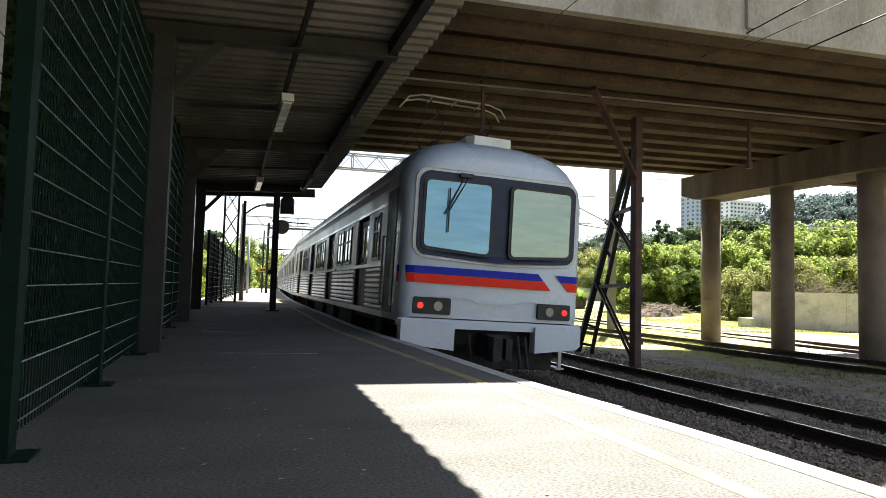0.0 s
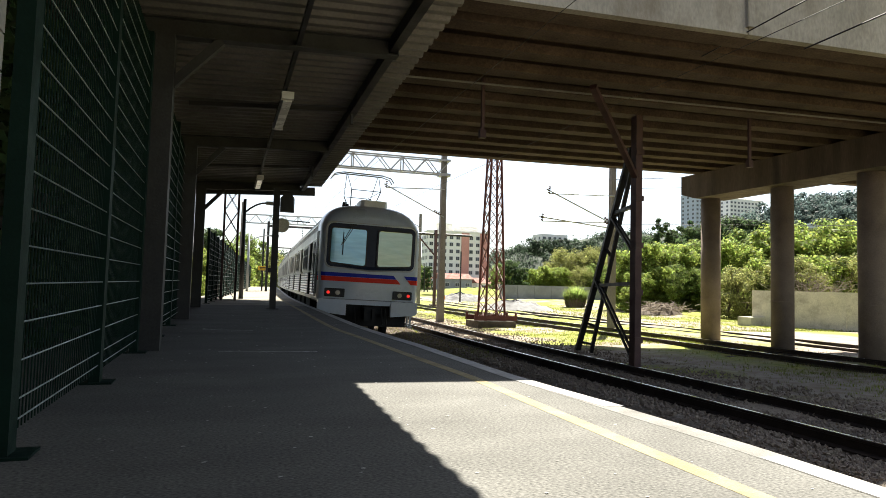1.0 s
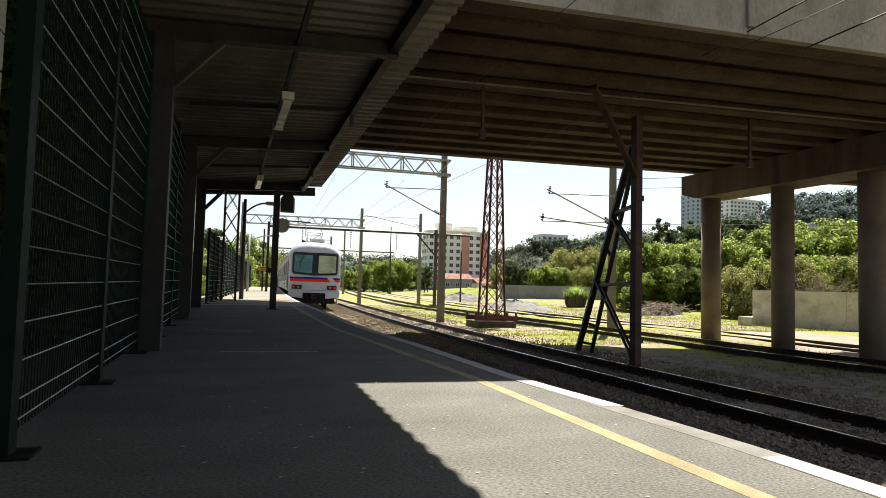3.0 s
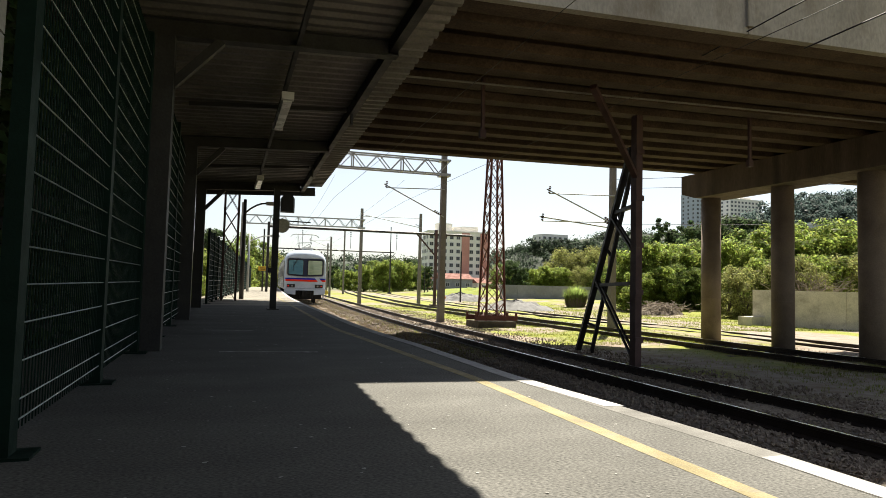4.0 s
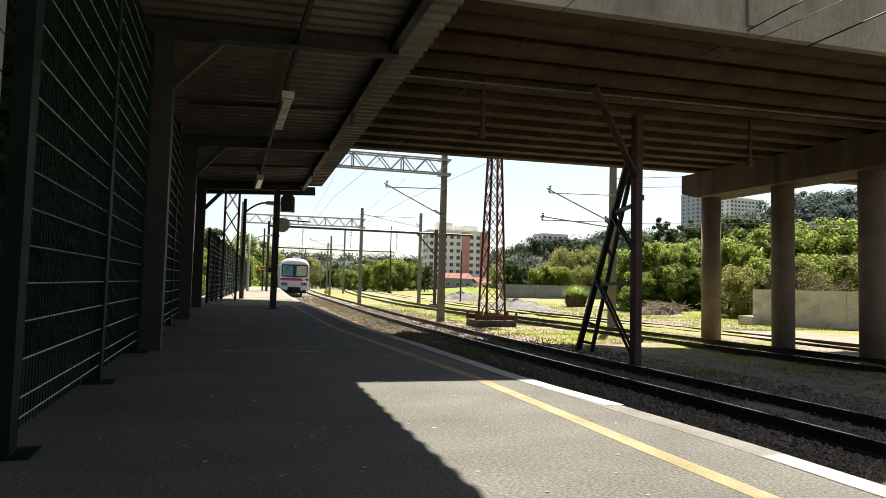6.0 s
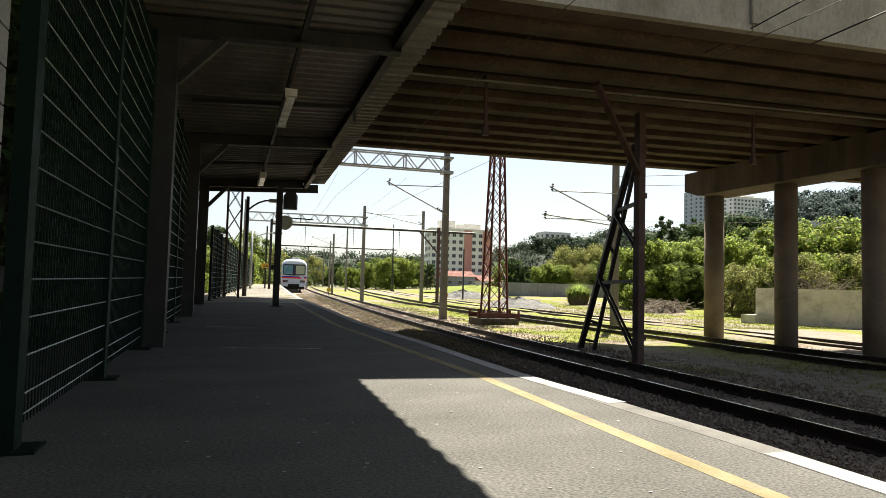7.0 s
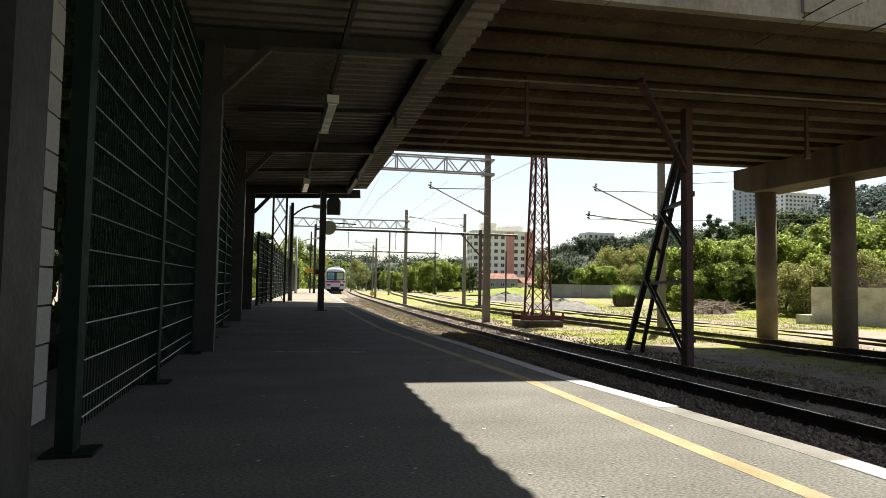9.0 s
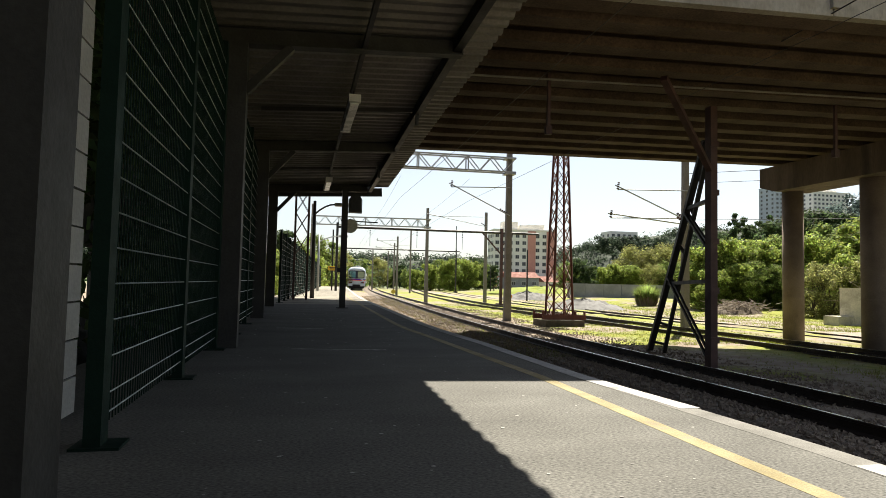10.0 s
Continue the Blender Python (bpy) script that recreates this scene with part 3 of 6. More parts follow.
def frame_grid(bm, us, vs, depth, at):
    """A frame of bars: us and vs are the edges of bars and openings in turn; at(u, v, w) gives a point."""
    def solid(i, j):
        return i % 2 == 0 or j % 2 == 0
    pts = {}

    def vert(i, j, w):
        if (i, j, w) not in pts:
            pts[i, j, w] = bm.verts.new(at(us[i], vs[j], w * depth))
        return pts[i, j, w]
    nu, nv = len(us) - 1, len(vs) - 1
    for i in range(nu):
        for j in range(nv):
            if not solid(i, j):
                continue
            for w in (0, 1):
                bm.faces.new([vert(i + a, j + b, w) for a, b in ((0, 0), (1, 0), (1, 1), (0, 1))])
            for (da, db), (pa, pb), (qa, qb) in (((-1, 0), (0, 0), (0, 1)), ((1, 0), (1, 0), (1, 1)), ((0, -1), (0, 0), (1, 0)), ((0, 1), (0, 1), (1, 1))):
                ii, jj = i + da, j + db
                if not (0 <= ii < nu and 0 <= jj < nv) or not solid(ii, jj):
                    bm.faces.new((vert(i + pa, j + pb, 0), vert(i + qa, j + qb, 0), vert(i + qa, j + qb, 1), vert(i + pa, j + pb, 1)))


def bogie(parent, y):
    bm = bmesh.new()
    for s in (-1, 1):
        box(bm, (s * 1.05, y, 0.42), (0.14, 2.6, 0.2))
        box(bm, (s * 1.05, y, 0.62), (0.2, 0.7, 0.4))
    box(bm, (0, y, 0.55), (2.0, 0.5, 0.34))
    frame_ob = part("bogie", bm, M_BLACK, parent, "black bogie frame")
    for dy in (-1.05, 1.05):
        for s in (-1, 1):
            bm = bmesh.new()
            rod(bm, (s * 0.77, y + dy, 0.308), (s * 0.90, y + dy, 0.308), 0.455, n=24)
            rod(bm, (s * 0.90, y + dy, 0.308), (s * 1.1, y + dy, 0.308), 0.12, n=12)
            part("wheel", bm, M_BLACK, frame_ob)


def car_body(top, cab):
    y0 = 1.25 if cab else 0.15
    # side walls with door recesses: fluted lower panels, window band, letterboard
    sill, belt, head, eave = 1.02, 1.78, 2.78, 3.05
    cuts = [(d - 0.62, d + 0.62) for d in DOORS]
    bays, a = [], y0
    for c0, c1 in cuts:
        bays.append((a, c0))
        a = c1
    bays.append((a, CAR - 0.15))
    for s in (-1, 1):
        side = bmesh.new()
        for b0, b1 in bays:
            box(side, (s * 1.465, (b0 + b1) / 2, (belt + head) / 2), (0.05, b1 - b0, head - belt))
        box(side, (s * 1.465, (y0 + CAR - 0.15) / 2, (head + eave) / 2), (0.05, CAR - 0.15 - y0, eave - head))
        box(side, (s * 1.45, (y0 + CAR - 0.15) / 2, sill - 0.05), (0.08, CAR - 0.15 - y0, 0.1))
        body_side = part("side_wall", side, M_PANEL, top, "pale stainless steel side")
        # backing behind the flutes, its dark colour stands for shade in the grooves
        bk = bmesh.new()
        for b0, b1 in bays:
            box(bk, (s * 1.45, (b0 + b1) / 2, (sill + belt) / 2), (0.05, b1 - b0, belt - sill))
        part("lower_panel", bk, M_GROOVE, body_side, "dull grooves between the flutes")
        for b0, b1 in bays:
            shape = None
            for k in range(8):
                if shape is None:
                    fl = bmesh.new()
                    sweep(fl, [(s * 1.476, -0.034), (s * 1.512, -0.022), (s * 1.518, 0.006), (s * 1.476, 0.034)],
                          [Matrix.Translation((0, y, 0)) for y in (b0 + 0.05, b1 - 0.05)])
                    o = part("flute", fl, M_STAINLESS, body_side)
                    shape = o.data
                else:
                    o = new("flute", shape)
                    o.parent = body_side
                o.location = (0, 0, sill + 0.05 + k * 0.094)
        lt = bmesh.new()
        for k in range(6):
            z = head + 0.42 + k * 0.05
            x = 1.49 - max(0, k - 0) * 0.03
            sweep(lt, [(s * (x - 0.02), z - 0.014), (s * (x + 0.012), z - 0.008), (s * (x + 0.012), z + 0.008), (s * (x - 0.02), z + 0.014)],
                  [Matrix.Translation((0, y, 0)) for y in (y0, CAR - 0.15)])
        bar(lt, (s * 1.495, y0, head + 0.02), (s * 1.495, CAR - 0.15, head + 0.02), 0.03, 0.05)
        bar(lt, (s * 1.495, y0, belt + 0.02), (s * 1.495, CAR - 0.15, belt + 0.02), 0.03, 0.06)
        part("roof_ribs", lt, M_STAINLESS, body_side, "ribbed stainless roof edge")
        for d in DOORS:
            bm = bmesh.new()
            for h in (-0.305, 0.305):
                box(bm, (s * 1.40, d + h, 1.87), (0.04, 0.6, 1.72))
            door = part("door", bm, M_DARK, top, "dark recessed passenger door")
            bm = bmesh.new()
            for h in (-0.305, 0.305):
                box(bm, (s * 1.423, d + h, 2.25), (0.008, 0.36, 0.7))
            part("door_glass", bm, M_WINDOW, door)
        for bi, (b0, b1) in enumerate(bays):
            w = b1 - b0
            n = 2 if w > 2.5 else 1
            for i in range(n):
                c = (b0 + b1) / 2 + (i - (n - 1) / 2) * 1.15
                ww = 0.86 if w > 2.5 else 0.5
                bm = bmesh.new()
                frame_grid(bm, [c - ww / 2 - 0.025, c - ww / 2 + 0.025, c - 0.02, c + 0.02, c + ww / 2 - 0.025, c + ww / 2 + 0.025],
                           [1.885, 1.935, 2.38, 2.42, 2.665, 2.715], 0.03, lambda u, v, w: (s * (1.484 + w), u, v))
                win = part("window", bm, M_GALV, body_side)
                bm = bmesh.new()
                box(bm, (s * 1.494, c, 2.30), (0.01, ww, 0.76))
                part("pane", bm, M_WINDOW, win)
    # roof shell, floor and far end
    bm = bmesh.new()
    prof = [p for p in car_outline(1.49, 3.0, 3.87) if p[1] >= 2.99]
    sweep(bm, prof + [(-1.3, 2.95), (1.3, 2.95)], [Matrix.Translation((0, y, 0)) for y in (y0 - 0.1, CAR - 0.15)])
    roof = part("roof", bm, M_ROOF, top, "grey curved roof")
    bm = bmesh.new()
    k = 0
    while y0 + 1.2 + k * 0.9 < CAR - 0.4:
        bar(bm, (-0.95, y0 + 1.2 + k * 0.9, 3.835), (0.95, y0 + 1.2 + k * 0.9, 3.835), 0.06, 0.05)
        k += 1
    part("roof_ribbing", bm, M_ROOF, roof)
    bm = bmesh.new()
    box(bm, (0, (y0 + CAR) / 2, 0.98), (2.86, CAR - y0 - 0.3, 0.12))
    part("floor", bm, M_BLACK, top)
    bm = bmesh.new()
    box(bm, (0, CAR - 0.18, 2.0), (2.9, 0.06, 2.0))
    if not cab:
        box(bm, (0, 0.18, 2.0), (2.9, 0.06, 2.0))
    part("end_wall", bm, M_STAINLESS, top)
    bm = bmesh.new()
    for c, l, h in ((6.6, 2.0, 0.5), (9.4, 1.6, 0.42), (12.2, 2.2, 0.52)):
        box(bm, (0, c, 0.92 - h / 2), (2.5, l, h))
    box(bm, (0, CAR / 2, 0.86), (2.4, CAR - 2.0, 0.14))
    part("underframe_box", bm, M_BLACK, top, "black equipment boxes below the floor")
    bogie(top, 3.0)
    bogie(top, CAR - 3.0)


def cab_shell(top):
    sections = ((0.0, 1.33, 2.75, 3.40, 1.0), (0.03, 1.41, 2.78, 3.50, 0.98), (0.10, 1.47, 2.82, 3.61, 0.95), (0.25, 1.50, 2.88, 3.73, 0.92),
                (0.55, 1.505, 2.95, 3.83, 0.92), (1.0, 1.505, 3.0, 3.88, 0.92), (1.3, 1.505, 3.0, 3.89, 0.92))
    bm = bmesh.new()
    rings = []
    for y, hw, sh, cr, fl in sections:
        rings.append([bm.verts.new((x, y + (BOW * x * x if y < 0.6 else 0), z)) for x, z in car_outline(hw, sh, cr, fl)])
    n = len(rings[0])
    for a, b in zip(rings, rings[1:]):
        for i in range(n - 1):
            bm.faces.new((a[i], a[i + 1], b[i + 1], b[i]))
    # the front: rows across, so that the bow stays smooth
    f = rings[0]
    half = n // 2
    for i in range(half):
        if f[i] is f[n - 1 - i]:
            continue
        if i + 1 == n - 2 - i:
            bm.faces.new((f[i], f[i + 1], f[n - 1 - i]))
        else:
            prev_l, prev_r = f[i], f[n - 1 - i]
            bm.faces.new((prev_l, f[i + 1], f[n - 2 - i], prev_r))
    shell = part("cab_shell", bm, M_FRONT, top, "silver-grey moulded cab end with rounded corners", smooth=True)
    # dark doorway of the cab on both sides
    for s in (-1, 1):
        bm = bmesh.new()
        box(bm, (s * 1.507, 0.86, 2.0), (0.02, 0.62, 1.95))
        door = part("cab_door", bm, M_DARK, top, "dark cab side door")
        for y in (0.5, 1.24):
            bm = bmesh.new()
            rod(bm, (s * 1.55, y, 1.15), (s * 1.55, y, 2.25), 0.018)
            for z in (1.15, 2.25):
                rod(bm, (s * 1.5, y, z), (s * 1.56, y, z), 0.014)
            part("grab_rail", bm, M_GALV, door, "thin metal grab rail")

    def on_front(name, outlines, mat, parent, y0, y1, label="", bow=BOW):
        b = bmesh.new()
        for o in outlines:
            plate(b, o, y0, y1, bow)
        return part(name, b, mat, parent, label)
    # windscreen: one dark surround, two panes in rubber
    def dipped(o, dip):
        """The outline with its bottom drawn down at the middle."""
        return o[:21] + [(0.0, min(z for x, z in o) - dip)] + o[21:]
    sur = dipped(rounded_rect(-1.31, 1.31, 1.93, 3.2, 0.17, 6), 0.05)
    bez = dipped(rounded_rect(-1.365, 1.365, 1.885, 3.255, 0.21, 6), 0.055)
    on_front("windscreen_bezel", [bez], M_GALV, shell, -0.012, 0.05, "pale metal bezel")
    ws = on_front("windscreen_surround", [sur], M_NAVY, shell, -0.03, 0.03, "dark blue-grey windscreen surround")
    for x0, x1, d0, d1 in ((-1.25, -0.14, 0.0, 0.06), (0.14, 1.25, 0.06, 0.0)):
        on_front("window_seal", [rounded_rect(x0, x1, 2.01, 3.10, 0.09, 4, d0, d1)], M_RUBBER, ws, -0.042, 0.0, "black rubber seal")
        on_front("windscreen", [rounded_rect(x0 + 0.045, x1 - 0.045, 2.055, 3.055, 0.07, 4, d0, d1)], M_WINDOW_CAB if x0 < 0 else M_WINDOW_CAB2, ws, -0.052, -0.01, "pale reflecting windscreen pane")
    # wiper
    bm = bmesh.new()
    rod(bm, (-0.62, -0.03, 3.16), (-0.92, -0.075, 2.55), 0.011)
    rod(bm, (-0.55, -0.03, 3.16), (-0.86, -0.075, 2.6), 0.009)
    rod(bm, (-0.86, -0.075, 2.95), (-0.86, -0.075, 2.28), 0.012)
    box(bm, (-0.6, -0.035, 3.17), (0.2, 0.05, 0.06))
    part("wiper", bm, M_RUBBER, ws, "black windscreen wiper")
    # stripes that follow the shell round its corner
    def skin(x):
        """How far back the shell's face lies at x, and the way out of it."""
        knots = ((0, 0.0), (1.33, 0.0), (1.41, 0.03), (1.47, 0.10), (1.50, 0.25))
        ax = abs(x)
        for (x0, y0), (x1, y1) in zip(knots, knots[1:]):
            if ax <= x1 + 1e-6:
                return y0 + (y1 - y0) * (ax - x0) / (x1 - x0) + BOW * x * x
        return 0.25 + BOW * x * x

    def stripe(name, runs, mat, z0, z1, label):
        b = bmesh.new()
        for lo0, lo1, hi0, hi1 in runs:
            n = 24
            rows = []
            for i in range(n + 1):
                f = i / n
                row = []
                for z, a, e in ((z0, lo0, lo1), (z1, hi0, hi1)):
                    x = a + (e - a) * f
                    out = 0.007
                    row.append(b.verts.new((x + (out if x > 1.4 else -out if x < -1.4 else 0), skin(x) - out, z)))
                rows.append(row)
            for p, q in zip(rows, rows[1:]):
                b.faces.new((p[0], q[0], q[1], p[1]))
        ob = part(name, b, mat, shell, label)
        md = ob.modifiers.new("thickness", "SOLIDIFY")
        md.thickness, md.offset = 0.004, 0
    stripe("blue_stripe", [(-1.50, 0.80, -1.50, 0.70), (1.12, 1.50, 1.02, 1.50)], M_BLUE, 1.65, 1.76, "blue stripe")
    stripe("red_stripe", [(-1.50, 0.93, -1.50, 0.81), (1.25, 1.50, 1.13, 1.50)], M_RED, 1.51, 1.645, "red stripe")
    # crease under the stripes
    bm = bmesh.new()
    pts = [(-1.0, 1.32), (-0.45, 1.32), (-0.28, 1.25), (0.35, 1.25), (0.52, 1.31), (1.0, 1.31)]
    for p, q in zip(pts, pts[1:]):
        bar(bm, (p[0], BOW * p[0] ** 2 - 0.004, p[1]), (q[0], BOW * q[0] ** 2 - 0.004, q[1]), 0.016, 0.016)
    part("crease", bm, M_FRONT, shell)
    for s in (-1, 1):
        x0, x1 = (0.72, 1.30) if s > 0 else (-1.30, -0.72)
        hl = on_front("headlamp_unit", [rounded_rect(x0, x1, 1.05, 1.30, 0.03, 3)], M_RUBBER, shell, -0.02, 0.05, "black lamp cluster")
        for k in range(7):
            on_front("lamp_grille", [rounded_rect(x0 + 0.02, x1 - 0.02, 1.068 + 0.032 * k, 1.08 + 0.032 * k, 0.004, 1)], M_DARK, hl, -0.027, -0.015) if k in (0, 3, 6) else None
        for cx, mat, lab, nm in ((s * 1.19, M_TAIL, "glowing red tail lamp", "tail_lamp"), (s * 0.92, M_LENS, "unlit clear headlamp", "headlamp")):
            bm = bmesh.new()
            if nm == "headlamp":
                rod(bm, (cx, BOW * cx * cx - 0.035, 1.175), (cx, BOW * cx * cx, 1.175), 0.07, n=18)
            else:
                rod(bm, (cx, BOW * cx * cx - 0.035, 1.175), (cx, BOW * cx * cx, 1.175), 0.048, n=18)
            part(nm, bm, mat, hl, lab)
    # buffer beam and skirts
    bm = bmesh.new()
    plate(bm, rounded_rect(-1.47, 1.47, 0.85, 0.985, 0.03, 2), -0.07, 0.3, BOW)
    beam = part("buffer_beam", bm, M_FRONT, top, "silver-grey buffer beam", bevel=0.0)
    for s in (-1, 1):
        o = [(s * 0.66, 0.93), (s * 1.475, 0.93), (s * 1.475, 0.66), (s * 1.40, 0.60), (s * 0.66, 0.53)]
        if s < 0:
            o = o[::-1]
        bm = bmesh.new()
        plate(bm, o, -0.085, 0.12, BOW)
        part("skirt", bm, M_FRONT, beam, "silver-grey lower skirt", bevel=0.012)
    # coupler, buffers and hoses in the opening
    bm = bmesh.new()
    box(bm, (0, 0.05, 0.62), (0.34, 0.5, 0.34))
    box(bm, (-0.1, -0.25, 0.60), (0.14, 0.34, 0.36))
    box(bm, (0.12, -0.2, 0.6), (0.1, 0.26, 0.3))
    for x in (-0.42, 0.38, 0.5):
        rod(bm, (x, -0.02, 0.78), (x + 0.05, -0.08, 0.3), 0.028)
    part("coupler", bm, M_BLACK, top, "black coupler and hoses")
    bm = bmesh.new()
    box(bm, (0, 0.75, 0.52), (2.5, 0.5, 0.62))
    box(bm, (0, 0.5, 0.75), (2.7, 0.5, 0.3))
    part("snow_guard", bm, M_BLACK, top)
    # steps on the side away from the platform
    bm = bmesh.new()
    for y in (0.5, 0.92):
        bar(bm, (1.40, y, 0.92), (1.40, y, 0.22), 0.035, 0.06)
    for z in (0.24, 0.55):
        box(bm, (1.40, 0.71, z), (0.16, 0.46, 0.03))
    part("step_ladder", bm, M_GALV, top, "pale metal step")
    # roof box over the cab
    bm = bmesh.new()
    prism(bm, [(-0.16, 0.95), (0.50, 0.95), (0.58, 1.1), (0.58, 1.95), (-0.26, 1.95), (-0.26, 1.1)], 3.84, 4.08)
    part("roof_lamp_box", bm, M_PANEL, top, "silver-grey roof box", bevel=0.05)
    bm = bmesh.new()
    rod(bm, (-0.72, 1.5, 3.84), (-0.72, 1.5, 4.02), 0.07, 0.05, n=10)
    rod(bm, (-0.60, 1.7, 3.84), (-0.60, 1.7, 4.0), 0.07, 0.05, n=10)
    part("roof_insulator", bm, M_BLACK, top, "dark roof insulators")


def pantograph(top, y):
    bm = bmesh.new()
    for dx in (-0.5, 0.5):
        bar(bm, (dx, y - 0.7, 3.93), (dx, y + 0.7, 3.93), 0.06, 0.08)
    for dy in (-0.7, 0.7):
        bar(bm, (-0.5, y + dy, 3.93), (0.5, y + dy, 3.93), 0.06, 0.06)
    for dx in (-0.5, 0.5):
        for dy in (-0.6, 0.6):
            rod(bm, (dx, y + dy, 3.76), (dx, y + dy, 3.92), 0.05)
    pan = part("pantograph", bm, M_DARK, top, "raised pantograph of thin dark tubes")
    for e in (-1, 1):
        for dx in (-0.38, 0.38):
            bm = bmesh.new()
            rod(bm, (dx, y + e * 0.12, 3.98), (dx * 1.25, y + e * 0.95, 4.5), 0.017)
            part("lower_arm", bm, M_DARK, pan)
            bm = bmesh.new()
            rod(bm, (dx * 1.25, y + e * 0.95, 4.5), (dx * 1.4, y + e * 0.1, 5.14), 0.011)
            part("upper_arm", bm, M_DARK, pan)
        bm = bmesh.new()
        rod(bm, (-0.47, y + e * 0.95, 4.5), (0.47, y + e * 0.95, 4.5), 0.012)
        part("knee_tube", bm, M_DARK, pan)
        bm = bmesh.new()
        rod(bm, (-0.38, y + e * 0.12, 3.98), (0.47, y + e * 0.95, 4.5), 0.008)
        part("brace", bm, M_DARK, pan)
    bm = bmesh.new()
    for dy in (-0.16, 0.16):
        rod(bm, (-0.68, y + dy, 5.18), (0.68, y + dy, 5.18), 0.022)
        for s in (-1, 1):
            rod(bm, (s * 0.68, y + dy, 5.18), (s * 0.95, y + dy, 5.11), 0.018)
            rod(bm, (s * 0.95, y + dy, 5.11), (s * 1.06, y + dy, 4.96), 0.018)
    for x in (-0.5, 0, 0.5):
        rod(bm, (x, y - 0.16, 5.14), (x, y + 0.16, 5.14), 0.012)
    part("collector_head", bm, M_GALV, pan, "grey collector bow")


def train():
    cab = base("cab_car", Matrix(), "stainless steel commuter train cab car with blue and red stripes", "train car", "commuter train")
    car_body(cab, True)
    cab_shell(cab)
    pantograph(cab, 2.75)
    mid = base("passenger_car", Matrix(), "fluted stainless steel commuter train passenger car", "train car", "commuter train")
    car_body(mid, False)
    return [cab, mid] + [copy_thing(mid, Matrix()) for _ in range(3)]


def rear_y(t):
    """Where the train's end stands on the track."""
    return 8.85 + 9.3 * t + 0.06 * t * t


def car_pose(y):
    a, b = (Vector((track_x(v), v, RAIL_Z)) for v in (y + 3.0, y + CAR - 3.0))
    d = (b - a).normalized()
    lean = radians(float(np.interp(y, (9, 22, 45), (2.2, 1.6, 0.2))))
    turn = Matrix.Rotation(-math.atan2(d.x, d.y), 4, "Z") @ Matrix.Rotation(lean, 4, "Y")
    return Matrix.Translation(a - d * 3.0) @ turn


def motions(cars):
    for k, car in enumerate(cars):
        walk(car, [(t / 2, car_pose(rear_y(t / 2) + k * (CAR + 0.5))) for t in range(21)])




# ---- masts, gantries, signals ----
def lattice_beam(bm, a, b, h, w, bays, r):
    """A box truss from a to b, hanging h below them."""
    a, b = Vector(a), Vector(b)
    d = (b - a).normalized()
    s = d.cross(Vector((0, 0, 1))).normalized() * (w / 2)
    u = Vector((0, 0, -h))
    for off in (s, -s):
        bar(bm, a + off, b + off, r, r)
        bar(bm, a + off + u, b + off + u, r, r)
        for i in range(bays):
            p, q = a.lerp(b, i / bays) + off, a.lerp(b, (i + 1) / bays) + off
            mid = (p + q) / 2
            bar(bm, p, mid + u, r * 0.6, r * 0.6)
            bar(bm, mid + u, q, r * 0.6, r * 0.6)
            if i % 2 == 0:
                bar(bm, p, p + u, r * 0.8, r * 0.8)
    for i in range(bays + 1):
        p = a.lerp(b, i / bays)
        bar(bm, p + s, p - s, r * 0.6, r * 0.6)
        bar(bm, p + s + u, p - s + u, r * 0.6, r * 0.6)


def square_post(bm, x, y, z0, z1, w0, w1):
    lo = [bm.verts.new((x + i * w0 / 2, y + j * w0 / 2, z0)) for i, j in ((-1, -1), (1, -1), (1, 1), (-1, 1))]
    hi = [bm.verts.new((x + i * w1 / 2, y + j * w1 / 2, z1)) for i, j in ((-1, -1), (1, -1), (1, 1), (-1, 1))]
    for i in range(4):
        j = (i + 1) % 4
        bm.faces.new((lo[i], lo[j], hi[j], hi[i]))
    bm.faces.new(lo[::-1])
    bm.faces.new(hi)


def insulator(bm, a, b, n=4, r=0.06):
    a, b = Vector(a), Vector(b)
    for i in range(n):
        p, q = a.lerp(b, (i + 0.15) / n), a.lerp(b, (i + 0.7) / n)
        rod(bm, p, q, r, r * 0.6, n=8)


def gantry(y, x_left, x_right, z_top, h, post_top, bays, left_base=-1.0, w=0.30):
    top = base("catenary_gantry", Matrix.Translation((x_right, y, GROUND_Z)), "pale steel truss gantry on concrete masts over the tracks", "gantry", "overhead line gantries")
    inv = Matrix.Translation((-x_right, -y, -GROUND_Z))

    def rel(*p):
        return inv @ Vector(p)
    bm = bmesh.new()
    p = rel(x_right, y, -1.3)
    square_post(bm, p.x, p.y, p.z, post_top - GROUND_Z, w, w * 0.72)
    mast = part("mast", bm, M_MAST, top, "weathered concrete mast", bevel=0.012)
    bm = bmesh.new()
    p = rel(x_left, y, left_base)
    square_post(bm, p.x, p.y, p.z, post_top - GROUND_Z - 0.1, w, w * 0.72)
    part("mast", bm, M_MAST, top, "weathered concrete mast", bevel=0.012)
    bm = bmesh.new()
    lattice_beam(bm, rel(x_left - 0.1, y, z_top), rel(x_right + 0.25, y, z_top + 0.12), h, 0.42, bays, 0.062)
    part("truss", bm, M_GALV, top, "galvanised truss beam")
    for z in (z_top - h + 0.05, z_top + 0.1):
        bm = bmesh.new()
        box(bm, rel(x_right, y, z), (0.5, 0.5, 0.08))
        part("clamp", bm, M_GALV, mast, bevel=0.01)
    return top, rel, mast


